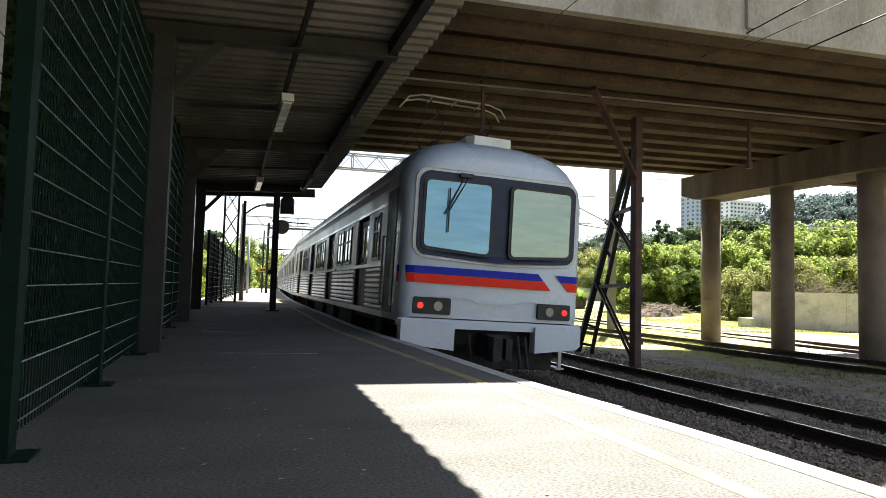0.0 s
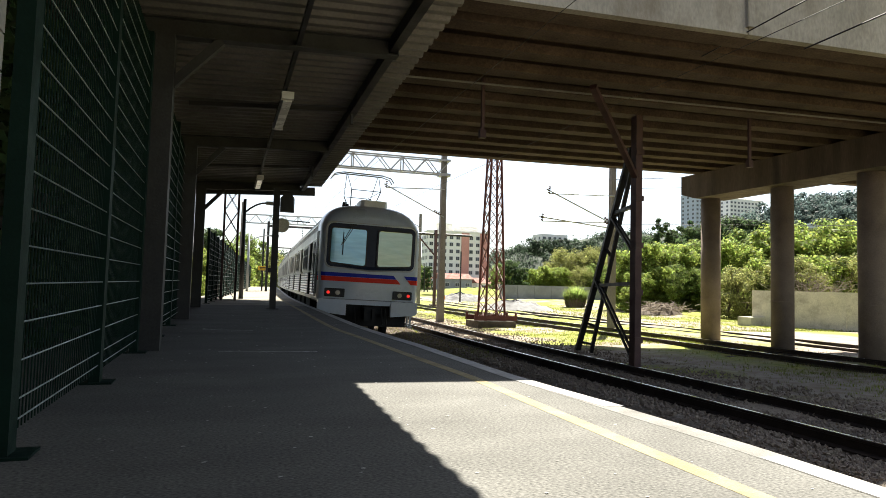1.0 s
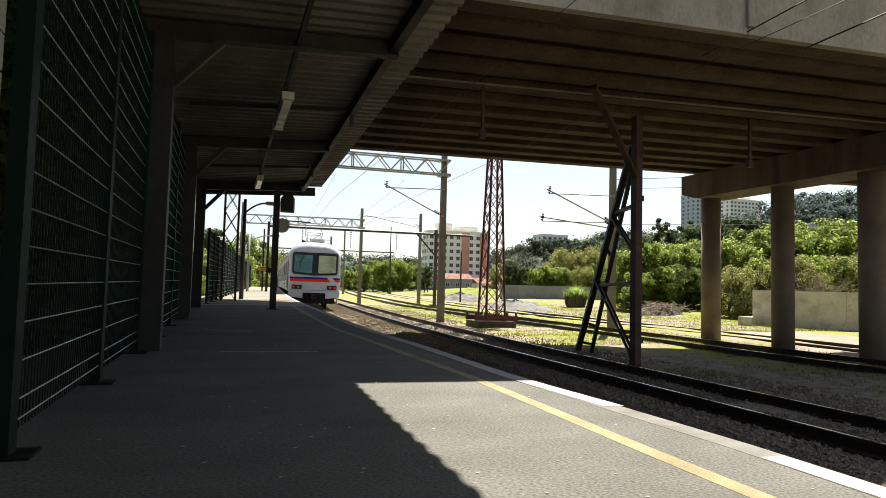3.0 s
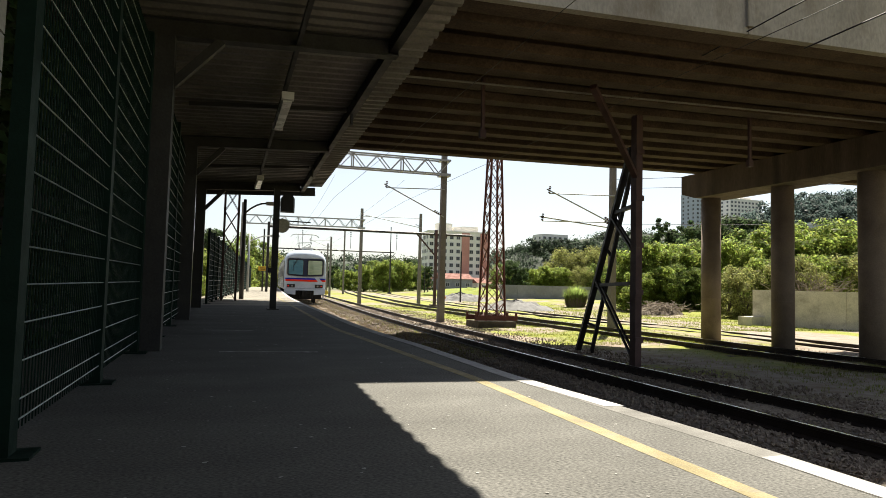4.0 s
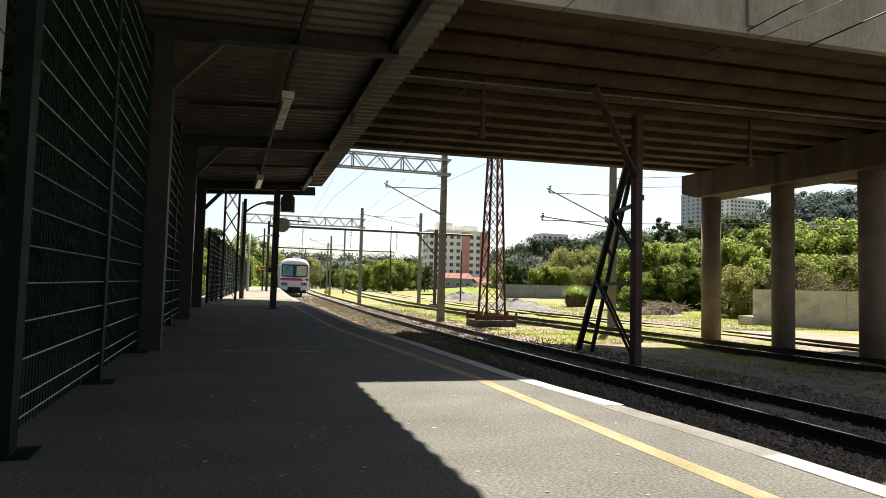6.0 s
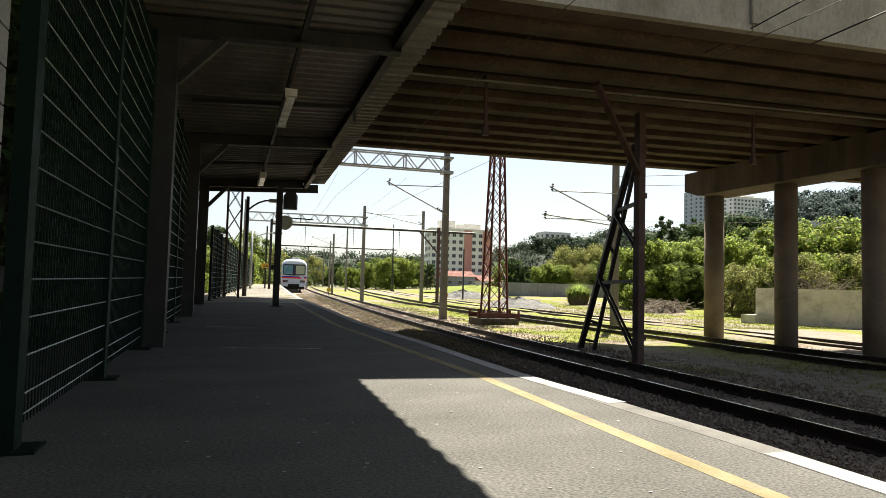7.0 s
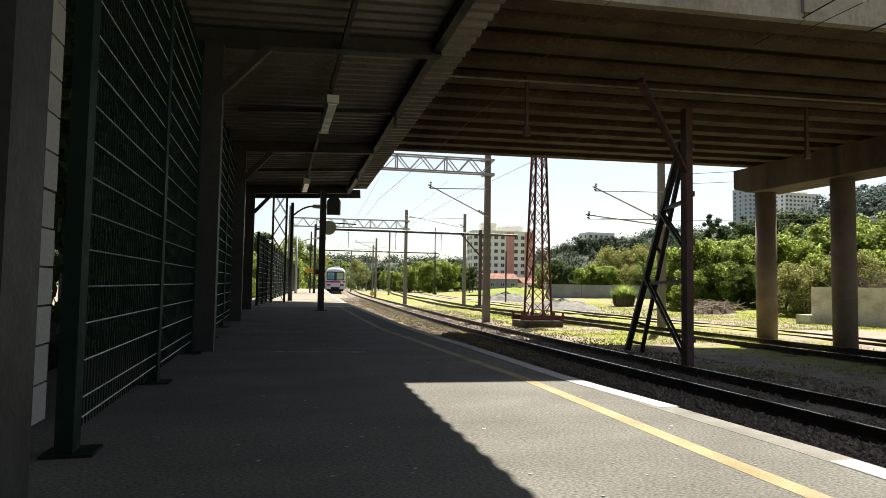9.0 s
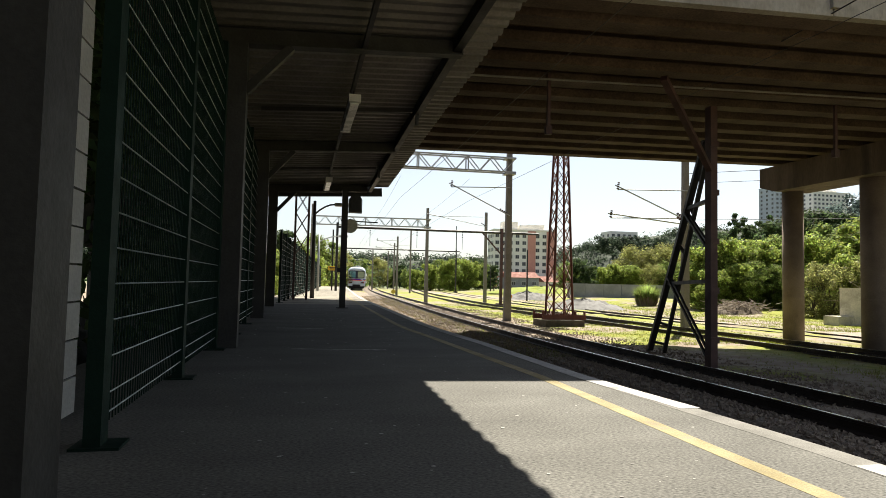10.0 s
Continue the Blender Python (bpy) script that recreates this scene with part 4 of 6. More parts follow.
def cantilever(rel, mast, x, y, z_hi, z_lo, reach):
    bm = bmesh.new()
    rod(bm, rel(x, y - 0.15, z_hi), rel(x - reach, y - 0.15, z_hi - 0.12), 0.022)
    rod(bm, rel(x, y - 0.15, z_lo), rel(x - reach - 0.1, y - 0.15, z_hi + 0.05), 0.028)
    part("cantilever", bm, M_GALV, mast, "thin overhead line bracket")
    for a, b in ((rel(x - reach, y - 0.15, z_hi - 0.1), rel(x - reach + 0.05, y - 0.15, z_hi + 0.2)), (rel(x - 0.15, y - 0.15, z_lo + 0.1), rel(x - 0.5, y - 0.15, z_lo + 0.3))):
        bm = bmesh.new()
        insulator(bm, a, b)
        part("insulator", bm, M_RUST, mast)


def single_mast(x, y, top_z, w=0.24, arms=(), label="grey concrete overhead line mast beside the track", mat=None):
    top = base("catenary_mast", Matrix.Translation((x, y, GROUND_Z)), label, "mast", "overhead line masts")
    bm = bmesh.new()
    square_post(bm, 0, 0, -0.3, top_z - GROUND_Z, w, w * 0.75)
    mast = part("mast", bm, mat or M_MAST, top, bevel=0.01)

    def rel(a, b, c):
        return Vector((a - x, b - y, c - GROUND_Z))
    for z_hi, z_lo, reach in arms:
        cantilever(rel, mast, x, y, z_hi, z_lo, reach)
    return top


def portal(y, x_left, x_right, z, reach, left_base, mat_post, r=0.09):
    top = base("pipe_portal", Matrix.Translation((x_right, y, GROUND_Z)), "dark steel pipe portal with a thick crossbar over the tracks", "portal", "pipe portals")
    bm = bmesh.new()
    rod(bm, (x_left - x_right, 0, z - GROUND_Z), (reach, 0, z - GROUND_Z + 0.04), r, n=10)
    part("crossbar", bm, M_DARK, top)
    bm = bmesh.new()
    bar(bm, (0, 0, -0.2), (0, 0, z - GROUND_Z + 0.35), 0.2, 0.2)
    box(bm, (0, 0, 0.1), (0.6, 0.6, 0.3))
    bar(bm, (0, 0.02, z - GROUND_Z - 1.6), (-1.5, 0.02, z - GROUND_Z), 0.09, 0.09)
    bar(bm, (0, 0.02, z - GROUND_Z - 1.0), (0.9, 0.02, z - GROUND_Z), 0.08, 0.08)
    part("post", bm, mat_post, top)
    bm = bmesh.new()
    bar(bm, (x_left - x_right, 0, left_base - GROUND_Z), (x_left - x_right, 0, z - GROUND_Z + 0.3), 0.16, 0.16)
    part("post", bm, M_DARK, top)
    for k in range(3):
        bm = bmesh.new()
        x = (x_left - x_right) * (0.25 + 0.28 * k)
        insulator(bm, (x, 0, z - GROUND_Z), (x, 0, z - GROUND_Z - 0.5), 4, 0.05)
        rod(bm, (x, 0, z - GROUND_Z - 0.5), (x, 0, z - GROUND_Z - 1.3), 0.015)
        part("insulator", bm, M_DARK, top)


def anchor_mast():
    """Riveted post with an inclined lattice stay, beside the second track."""
    top = base("anchor_mast", Matrix.Translation((8.62, 11.85, GROUND_Z)), "red-brown steel anchor mast with an inclined ladder-like stay", "mast")
    g = GROUND_Z
    bm = bmesh.new()
    box(bm, (0, 0, 2.82), (0.136, 0.014, 5.9))
    post = part("post", bm, M_RUST, top)
    for s in (-1, 1):
        bm = bmesh.new()
        box(bm, (s * 0.075, 0, 2.82), (0.014, 0.2, 5.9))
        part("flange", bm, M_RUST, post)
    bm = bmesh.new()
    box(bm, (0, -0.094, 2.82), (0.136, 0.012, 5.9))
    part("cover_plate", bm, M_RUST, post)
    foot, head = Vector((0.68, 3.55, -0.05)), Vector((0.02, 0.22, 4.95))
    off = Vector((0.09, -0.55, 0))
    bm = bmesh.new()
    bar(bm, foot, head, 0.14, 0.1)
    part("outer_leg", bm, M_DARK, top)
    bm = bmesh.new()
    bar(bm, foot + off, head + Vector((0, -0.02, -0.45)), 0.09, 0.07)
    part("inner_leg", bm, M_DARK, top)
    for f in (0.06, 0.17, 0.37, 0.56, 0.75, 0.9):
        p = foot.lerp(head, f)
        q = (foot + off).lerp(head + Vector((0, -0.02, -0.45)), f)
        bm = bmesh.new()
        bar(bm, p, q, 0.06, 0.06)
        part("rung", bm, M_DARK, top)
    for f, tz in ((0.37, None), (0.72, None)):
        p = foot.lerp(head, f)
        bm = bmesh.new()
        bar(bm, p, (0, 0.1, p.z + 0.05), 0.08, 0.08)
        part("tie", bm, M_DARK, top)
    for f, z in ((0.40, 0.25), (0.70, 2.6)):
        p = foot.lerp(head, f)
        bm = bmesh.new()
        for dx in (-0.05, 0.05):
            bar(bm, p + Vector((dx, 0, 0)), (dx, 0.1, z), 0.05, 0.05)
        part("diagonal", bm, M_DARK, top)
    bm = bmesh.new()
    bar(bm, (-0.08, -0.05, 4.25), (-2.35, -1.9, 5.45), 0.12, 0.1)
    part("strut", bm, M_RUST, post, "slanting red-brown strut")
    for k in range(5):
        bm = bmesh.new()
        box(bm, (0, -0.12, 0.6 + k * 1.05), (0.2, 0.04, 0.12))
        part("batten_plate", bm, M_RUST, post)


def lattice_tower(x, y, z0, half0, half1, h, label, mat, name="lattice_tower"):
    top = base(name, Matrix.Translation((x, y, z0)), label, "tower")
    bm = bmesh.new()
    corners = ((-1, -1), (1, -1), (1, 1), (-1, 1))

    def p(c, f):
        w = half0 + (half1 - half0) * f
        return Vector((c[0] * w, c[1] * w, h * f))
    bm.free()
    for c in corners:
        bm = bmesh.new()
        bar(bm, p(c, 0), p(c, 1), 0.075, 0.075)
        part("leg", bm, mat, top)
    n = max(6, int(h / 0.75))
    bm = bmesh.new()
    for i in range(n):
        for k in range(4):
            a, b = corners[k], corners[(k + 1) % 4]
            bar(bm, p(a, i / n), p(b, (i + 1) / n), 0.04, 0.02)
            bar(bm, p(b, i / n), p(a, (i + 1) / n), 0.04, 0.02)
    part("lacing", bm, mat, top, "crossed lacing bars")
    return top


def signal_post():
    top = base("signal_post", pose(1.16, 17.1, 0), "black platform signal post with hooded lamps under the canopy end", "signal")
    bm = bmesh.new()
    box(bm, (0, 0, 1.6), (0.16, 0.16, 3.2))
    post = part("post", bm, M_DARK, top, bevel=0.008)
    bm = bmesh.new()
    box(bm, (0, 0, 0.012), (0.3, 0.3, 0.024))
    part("foot_plate", bm, M_DARK, post)
    bm = bmesh.new()
    prism(bm, [(0.1, -0.16), (0.42, -0.16), (0.46, -0.05), (0.46, 0.12), (0.1, 0.12)], 2.58, 2.95)
    plate(bm, [(0.1, 2.95), (0.2, 3.06), (0.36, 3.06), (0.44, 2.95)], -0.16, 0.1)
    part("lamp_head", bm, M_RUBBER, top, "black hooded signal lamp", bevel=0.02)
    bm = bmesh.new()
    rod(bm, (0.16, -0.04, 2.22), (0.16, 0.06, 2.22), 0.19, n=24)
    part("disc", bm, M_RENDER, top, "dull cream round disc")
    bm = bmesh.new()
    bar(bm, (-0.1, 0, 2.36), (0.9, 0.0, 2.34), 0.03, 0.03)
    part("bracket", bm, M_DARK, top)
    bm = bmesh.new()
    box(bm, (-0.12, -0.05, 1.02), (0.1, 0.14, 0.12))
    part("junction_box", bm, M_DARK, top, bevel=0.01)


def street_lamp(x, y, h, reach, z0, mat, label):
    top = base("street_lamp", Matrix.Translation((x, y, z0)), label, "street lamp", "platform lamps")
    bm = bmesh.new()
    rod(bm, (0, 0, 0), (0, 0, h), 0.09, 0.06, n=10)
    part("pole", bm, mat, top, smooth=True)
    bm = bmesh.new()
    pts = [Vector((reach * f, 0, h - 0.55 + 0.75 * (1 - (1 - f) ** 2) * 0.6)) for f in (0, 0.25, 0.5, 0.75, 1)]
    for a, b in zip(pts, pts[1:]):
        rod(bm, a, b, 0.035)
    part("arm", bm, mat, top)
    bm = bmesh.new()
    e = pts[-1]
    prism(bm, [(e.x - 0.05, -0.07), (e.x + 0.3, -0.13), (e.x + 0.55, -0.06), (e.x + 0.55, 0.06), (e.x + 0.3, 0.13), (e.x - 0.05, 0.07)], e.z - 0.08, e.z + 0.06)
    part("lamp_head", bm, M_GALV, top, "grey lamp head", bevel=0.03)


def ceiling_lamp(y, length, z, on_x=0.60):
    top = base("fluorescent_lamp", pose(on_x, y, z), "white fluorescent batten lamp hung below the canopy", "lamp", "canopy lamps")
    bm = bmesh.new()
    sweep(bm, [(-0.075, 0.03), (-0.045, 0.075), (0.045, 0.075), (0.075, 0.03), (0.075, 0.0), (-0.075, 0.0)],
          [Matrix.Translation((0, d, 0)) for d in (-length / 2, length / 2)])
    body = part("housing", bm, M_LAMP_BODY, top)
    bm = bmesh.new()
    sweep(bm, [(-0.07, 0.0), (0.07, 0.0), (0.055, -0.05), (-0.055, -0.05)], [Matrix.Translation((0, d, 0)) for d in (-length / 2 + 0.03, length / 2 - 0.03)])
    part("diffuser", bm, M_DIFFUSER, top, "milky plastic diffuser")
    for e in (-1, 1):
        bm = bmesh.new()
        box(bm, (0, e * length / 2, 0.02), (0.16, 0.09, 0.1))
        part("end_cap", bm, M_LAMP_BODY, body, bevel=0.01)
    bm = bmesh.new()
    for e in (-0.4, 0.4):
        rod(bm, (0, e * length, 0.07), (0, e * length, canopy_z(y) - 0.09 - z), 0.008)
    part("hanger", bm, M_DARK, top)


def wire_line(name, pts, r, label, sag=0.0):
    bm = bmesh.new()
    for a, b in zip(pts, pts[1:]):
        a, b = Vector(a), Vector(b)
        n = 8 if sag else 1
        prev = a
        for i in range(1, n + 1):
            f = i / n
            q = a.lerp(b, f) - Vector((0, 0, sag * 4 * f * (1 - f)))
            rod(bm, prev, q, r, n=5, cap=False)
            prev = q
    return tagged(part(name, bm, M_DARK, None, label), category="cable", group="overhead wires")


# ---- trees ----
def leaf_cloud(centres, radius, count, size, rng, squash=0.8):
    """Many small leaf-like quads round the centres."""
    verts, faces = [], []
    for c, rr in zip(centres, radius):
        for _ in range(count):
            d = Vector((rng.gauss(0, 1), rng.gauss(0, 1), rng.gauss(0, 1))).normalized()
            p = Vector(c) + Vector((d.x, d.y, d.z * squash)) * rr * (rng.random() ** 0.4)
            nrm = (d + Vector((rng.uniform(-1, 1), rng.uniform(-1, 1), rng.uniform(-0.3, 1.2))) * 0.7).normalized()
            u = nrm.orthogonal().normalized()
            u = Matrix.Rotation(rng.uniform(0, 6.28), 3, nrm) @ u
            v = nrm.cross(u)
            s = size * rng.uniform(0.6, 1.3)
            k = len(verts)
            verts += [p - u * s, p - v * s * 0.5, p + u * s, p + v * s * 0.5]
            faces.append((k, k + 1, k + 2, k + 3))
    return verts, faces


def mesh_ob(name, verts, faces, mat, parent=None, label=""):
    me = bpy.data.meshes.new(name)
    me.from_pydata([tuple(v) for v in verts], [], faces)
    me.materials.append(mat)
    ob = new(name, me)
    if parent is not None:
        ob.parent = parent
    if label:
        ob["label"] = label
    return ob


def make_tree(seed, h, r, leaf, label, clumps=46, count=60, size=0.16, trunk=0.35, low=0.35, bushy=0.0, group="trees beyond the tracks"):
    """A tree of height h with a crown of radius r."""
    rng = random.Random(seed)
    top = base("tree", Matrix.Translation((0, 0, -200)), label, "tree", group)
    bm = bmesh.new()
    p, rad = Vector((0, 0, -0.4)), trunk * 0.5
    for i in range(4):
        q = Vector((rng.uniform(-0.2, 0.2) * r * 0.4, rng.uniform(-0.2, 0.2) * r * 0.4, h * low * (i + 1) / 3))
        rod(bm, p, q, rad, rad * 0.8, n=8, cap=False)
        p, rad = q, rad * 0.8
    centres, radii = [], []
    for _ in range(clumps):
        a, u = rng.uniform(0, 6.283), rng.random()
        z = low + (1 - low) * (0.12 + 0.83 * u)
        k = math.sin(math.pi * min(0.97, max(0.1, (z - low * 0.8) / (1.08 - low * 0.8)))) ** 0.6
        k = bushy + (1 - bushy) * k
        if bushy:
            z = 0.06 + 0.86 * u
        d = r * k * rng.uniform(0.3, 0.95) * (1 - bushy * 0.45 * u)
        centres.append((d * math.cos(a), d * math.sin(a), z * h))
        radii.append(r * rng.uniform(0.16, 0.34))
    for c in centres[:10]:
        s = Vector((0, 0, h * low * rng.uniform(0.5, 1.1)))
        m = s.lerp(Vector(c), 0.5) + Vector((0, 0, 0.2))
        rod(bm, s, m, trunk * 0.2, trunk * 0.12, n=5, cap=False)
        rod(bm, m, c, trunk * 0.12, trunk * 0.05, n=5, cap=False)
    part("trunk", bm, M_BARK, top)
    verts, faces = leaf_cloud(centres, radii, count, size, rng)
    mesh_ob("crown", verts, faces, leaf, top)
    return top


def place_tree(proto, x, y, z, s, spin, wide=1.0):
    return copy_thing(proto, Matrix.Translation((x, y, z)) @ Matrix.Rotation(spin, 4, "Z") @ Matrix.Diagonal((s * wide, s * wide, s, 1)))


def woods(name, rows, mat, label, seed, size, count=26):
    """Far woods as one mass of leaf clumps: rows of x, y, z, radius."""
    rng = random.Random(seed)
    verts, faces = leaf_cloud([r[:3] for r in rows], [r[3] for r in rows], count, size, rng, 0.75)
    tagged(mesh_ob(name, verts, faces, mat, None, label), kind="stuff")


def hill(name, x0, x1, y, depth, profile, mat, label, n=60):
    """A long hill; profile(f) gives its crest's height at f from 0 to 1."""
    verts, faces = [], []
    ds = (0, 0.12, 0.3, 0.55, 0.8, 1.0, 1.6)
    hs = (0, 0.25, 0.55, 0.82, 0.95, 1.0, 0.7)
    for i in range(n + 1):
        f = i / n
        for d, hh in zip(ds, hs):
            z = profile(f) * hh + 2.0 * noise.noise((f * 14, d * 3, y))
            verts.append((x0 + (x1 - x0) * f, y + d * depth, -2 + z))
    m = len(ds)
    for i in range(n):
        for k in range(m - 1):
            faces.append((i * m + k, (i + 1) * m + k, (i + 1) * m + k + 1, i * m + k + 1))
    ob = mesh_ob(name, verts, faces, mat, None, label)
    return tagged(ob, kind="structure")


# ---- buildings ----
def window_mesh(w, h):
    bm = bmesh.new()
    frame_grid(bm, [-w / 2 - 0.06, -w / 2 + 0.06, -0.04, 0.04, w / 2 - 0.06, w / 2 + 0.06], [-h / 2 - 0.06, -h / 2 + 0.06, h / 2 - 0.06, h / 2 + 0.06], 0.16, lambda u, v, d: (u, d - 0.08, v))
    return bm


def windows_on(parent, slots, w, h, frame_mat, glass_mat):
    """Windows at slots, matrices in the parent's space: the frame, and its pane."""
    first = None
    for m in slots:
        if first is None:
            first = part("window", window_mesh(w, h), frame_mat, parent)
            bm = bmesh.new()
            box(bm, (0, 0.02, 0), (w, 0.04, h))
            pane = part("pane", bm, glass_mat, first)
            first.matrix_local = m
        else:
            o = new("window", first.data)
            o.parent = parent
            o.matrix_local = m
            p = new("pane", pane.data)
            p.parent = o


def block_building(name, x, y, w, d, h, floors, cols, side_cols, wall, accent, label, z=-1.5, turn=0, roof=True):
    top = base(name, Matrix.Translation((x, y, z)) @ Matrix.Rotation(radians(turn), 4, "Z"), label, "building", "far buildings")
    bm = bmesh.new()
    box(bm, (0, d / 2, h / 2), (w, d, h))
    body = part("wall", bm, wall, top)
    if accent:
        for x0, x1 in accent[1:]:
            bm = bmesh.new()
            box(bm, ((x0 + x1) / 2, -0.2, h / 2), (x1 - x0, 0.5, h - 0.4))
            part("accent_panel", bm, accent[0], body, "salmon pink painted facade strip")
    fh = h / (floors + 0.4)
    slots = []
    for f in range(floors):
        for c in range(cols):
            xx = -w / 2 + w * (c + 0.5) / cols
            yy = -0.05
            if accent and any(a - 1 < xx < b + 1 for a, b in accent[1:]):
                continue
            slots.append(Matrix.Translation((xx, yy, fh * (f + 0.62))))
        for c in range(side_cols):
            slots.append(Matrix.Translation((-w / 2 - 0.05, d * (c + 0.5) / side_cols, fh * (f + 0.62))) @ Matrix.Rotation(radians(-90), 4, "Z"))
    windows_on(body, slots, w / cols * 0.52, fh * 0.5, M_FARFRAME, M_FARGLASS)
    if roof:
        bm = bmesh.new()
        box(bm, (0, d / 2, h + 0.25), (w + 0.4, d + 0.4, 0.5))
        box(bm, (w * 0.12, d / 2, h + 1.6), (w * 0.34, d * 0.5, 2.4))
        part("roof", bm, wall, top)
    return top


def house(x, y, w, d, h, wall, roof_mat, label, z=-1.0, turn=0, rise=1.6):
    top = base("house", Matrix.Translation((x, y, z)) @ Matrix.Rotation(radians(turn), 4, "Z"), label, "house", "low houses")
    bm = bmesh.new()
    box(bm, (0, d / 2, h / 2), (w, d, h))
    body = part("wall", bm, wall, top)
    bm = bmesh.new()
    vs = [bm.verts.new(p) for p in ((-w / 2 - 0.4, -0.4, h), (w / 2 + 0.4, -0.4, h), (w / 2 + 0.4, d + 0.4, h), (-w / 2 - 0.4, d + 0.4, h),
                                    (-w / 2 - 0.4, d / 2, h + rise), (w / 2 + 0.4, d / 2, h + rise))]
    for f in ((0, 1, 5, 4), (2, 3, 4, 5), (0, 4, 3), (1, 2, 5), (0, 3, 2, 1)):
        bm.faces.new([vs[i] for i in f])
    part("roof", bm, roof_mat, top)
    n = max(2, int(w / 3))
    windows_on(body, [Matrix.Translation((-w / 2 + w * (c + 0.5) / n, -0.05, h * 0.55)) for c in range(n)], 1.2, 1.0, M_FARFRAME, M_FARGLASS)


M_LAMP_BODY = material("lamp_white_enamel", (0.62, 0.61, 0.58), 0.5, vary=0.12, bump=0.02)
M_DIFFUSER = material("milky_diffuser", (0.72, 0.72, 0.68), 0.3, vary=0.1, bump=0.0)
M_FARFRAME = material("far_window_frame", (0.42, 0.41, 0.40), 0.7, vary=0.1, bump=0)
M_FARGLASS = material("far_window_glass", (0.05, 0.055, 0.065), 0.5, vary=0.3, bump=0, random_tint=0.5)
M_BEIGE = material("beige_facade", (0.80, 0.77, 0.71), 0.9, vary=0.12, scale=0.3, fine=4, bump=0.05)
M_OLD = material("weathered_plinth_concrete", (0.105, 0.09, 0.07), 0.95, vary=0.4, scale=3, fine=40, bump=0.4, stain=0.5, stain_scale=3)
M_ORANGE = material("orange_marker_paint", (0.75, 0.26, 0.03), 0.6, vary=0.2, scale=6, bump=0.05)
M_SIGNYELLOW = material("yellow_marker_paint", (0.65, 0.48, 0.05), 0.6, vary=0.2, scale=6, bump=0.05)
M_PINK = material("salmon_facade", (0.56, 0.27, 0.22), 0.9, vary=0.15, scale=0.3, fine=4, bump=0.05)
# far tower's distance haze painted as pale blue-grey; also the shed's own colour
M_BLUEGREY = material("blue_grey_haze_and_paint", (0.46, 0.50, 0.55), 0.9, vary=0.12, scale=0.2, fine=3, bump=0.05)
M_TILE = material("red_roof_tiles", (0.22, 0.085, 0.06), 0.9, vary=0.3, scale=1, fine=10, bump=0.3)
M_HILL = material("hill_scrub", (0.035, 0.05, 0.03), 0.95, vary=0.4, scale=0.08, fine=1.5, bump=0.3)
M_DEADWOOD = material("dry_branches", (0.12, 0.09, 0.06), 0.95, vary=0.3, scale=2, fine=20, bump=0.2)
M_TWIG = material("dry_twigs", (0.22, 0.175, 0.13), 0.95, vary=0.3, scale=2, fine=20, bump=0.1, island=0.3)
M_GRAVEL = material("grey_gravel", (0.20, 0.195, 0.185), 0.95, vary=0.35, scale=3, fine=20, bump=0.6)
M_BANK = material("bank_grass", (0.13, 0.19, 0.012), 0.95, vary=0.5, scale=1.5, fine=12, bump=0.6, tint=(0.2, 0.21, 0.02))
M_SIGN = material("yellow_sign_enamel", (0.72, 0.42, 0.03), 0.5, vary=0.1, bump=0.02)
# dark colour of the added light-blocking walls and of the pillar's mortar
M_DARKWALL = material("dark_wall_and_mortar", (0.06, 0.06, 0.052), 0.95, vary=0.4, scale=0.9, fine=20, bump=0.4)


def scatter_on(name, areas, mat, label, seed, height):
    """Loose stones (height None) or grass tufts over areas of x0, x1, y0, y1, count, size."""
    rng = random.Random(seed)
    verts, faces = [], []
    for fx0, fx1, y0, y1, count, size in areas:
        for _ in range(count):
            y = y0 + (y1 - y0) * rng.random() ** 1.5
            x = rng.uniform(fx0(y), fx1(y))
            z = height(x, y)
            k = len(verts)
            s = size * rng.uniform(0.5, 1.4)
            if mat in (M_GRASS, M_STRAW):
                for b in range(4):
                    a, l = rng.uniform(0, 6.28), s * rng.uniform(0.6, 1.3)
                    dx, dy = math.cos(a), math.sin(a)
                    bx, by = x + rng.uniform(-s, s) * 0.6, y + rng.uniform(-s, s) * 0.6
                    k = len(verts)
                    verts += [(bx - dy * s * 0.09, by + dx * s * 0.09, z - 0.02), (bx + dy * s * 0.09, by - dx * s * 0.09, z - 0.02), (bx + dx * l * 0.5, by + dy * l * 0.5, z + l)]
                    faces.append((k, k + 1, k + 2))
            else:
                q = Euler((rng.uniform(0, 6.28), rng.uniform(0, 6.28), rng.uniform(0, 6.28))).to_matrix()
                for v in ((1, 0, 0), (-1, 0, 0), (0, 0.8, 0), (0, -0.8, 0), (0, 0, 0.65), (0, 0, -0.65)):
                    w = q @ (Vector(v) * s * rng.uniform(0.75, 1.15))
                    verts.append((x + w.x, y + w.y, z + w.z))
                for f in ((0, 2, 4), (2, 1, 4), (1, 3, 4), (3, 0, 4), (2, 0, 5), (1, 2, 5), (3, 1, 5), (0, 3, 5)):
                    faces.append(tuple(k + i for i in f))
    tagged(mesh_ob(name, verts, faces, mat, None, label), kind="stuff")


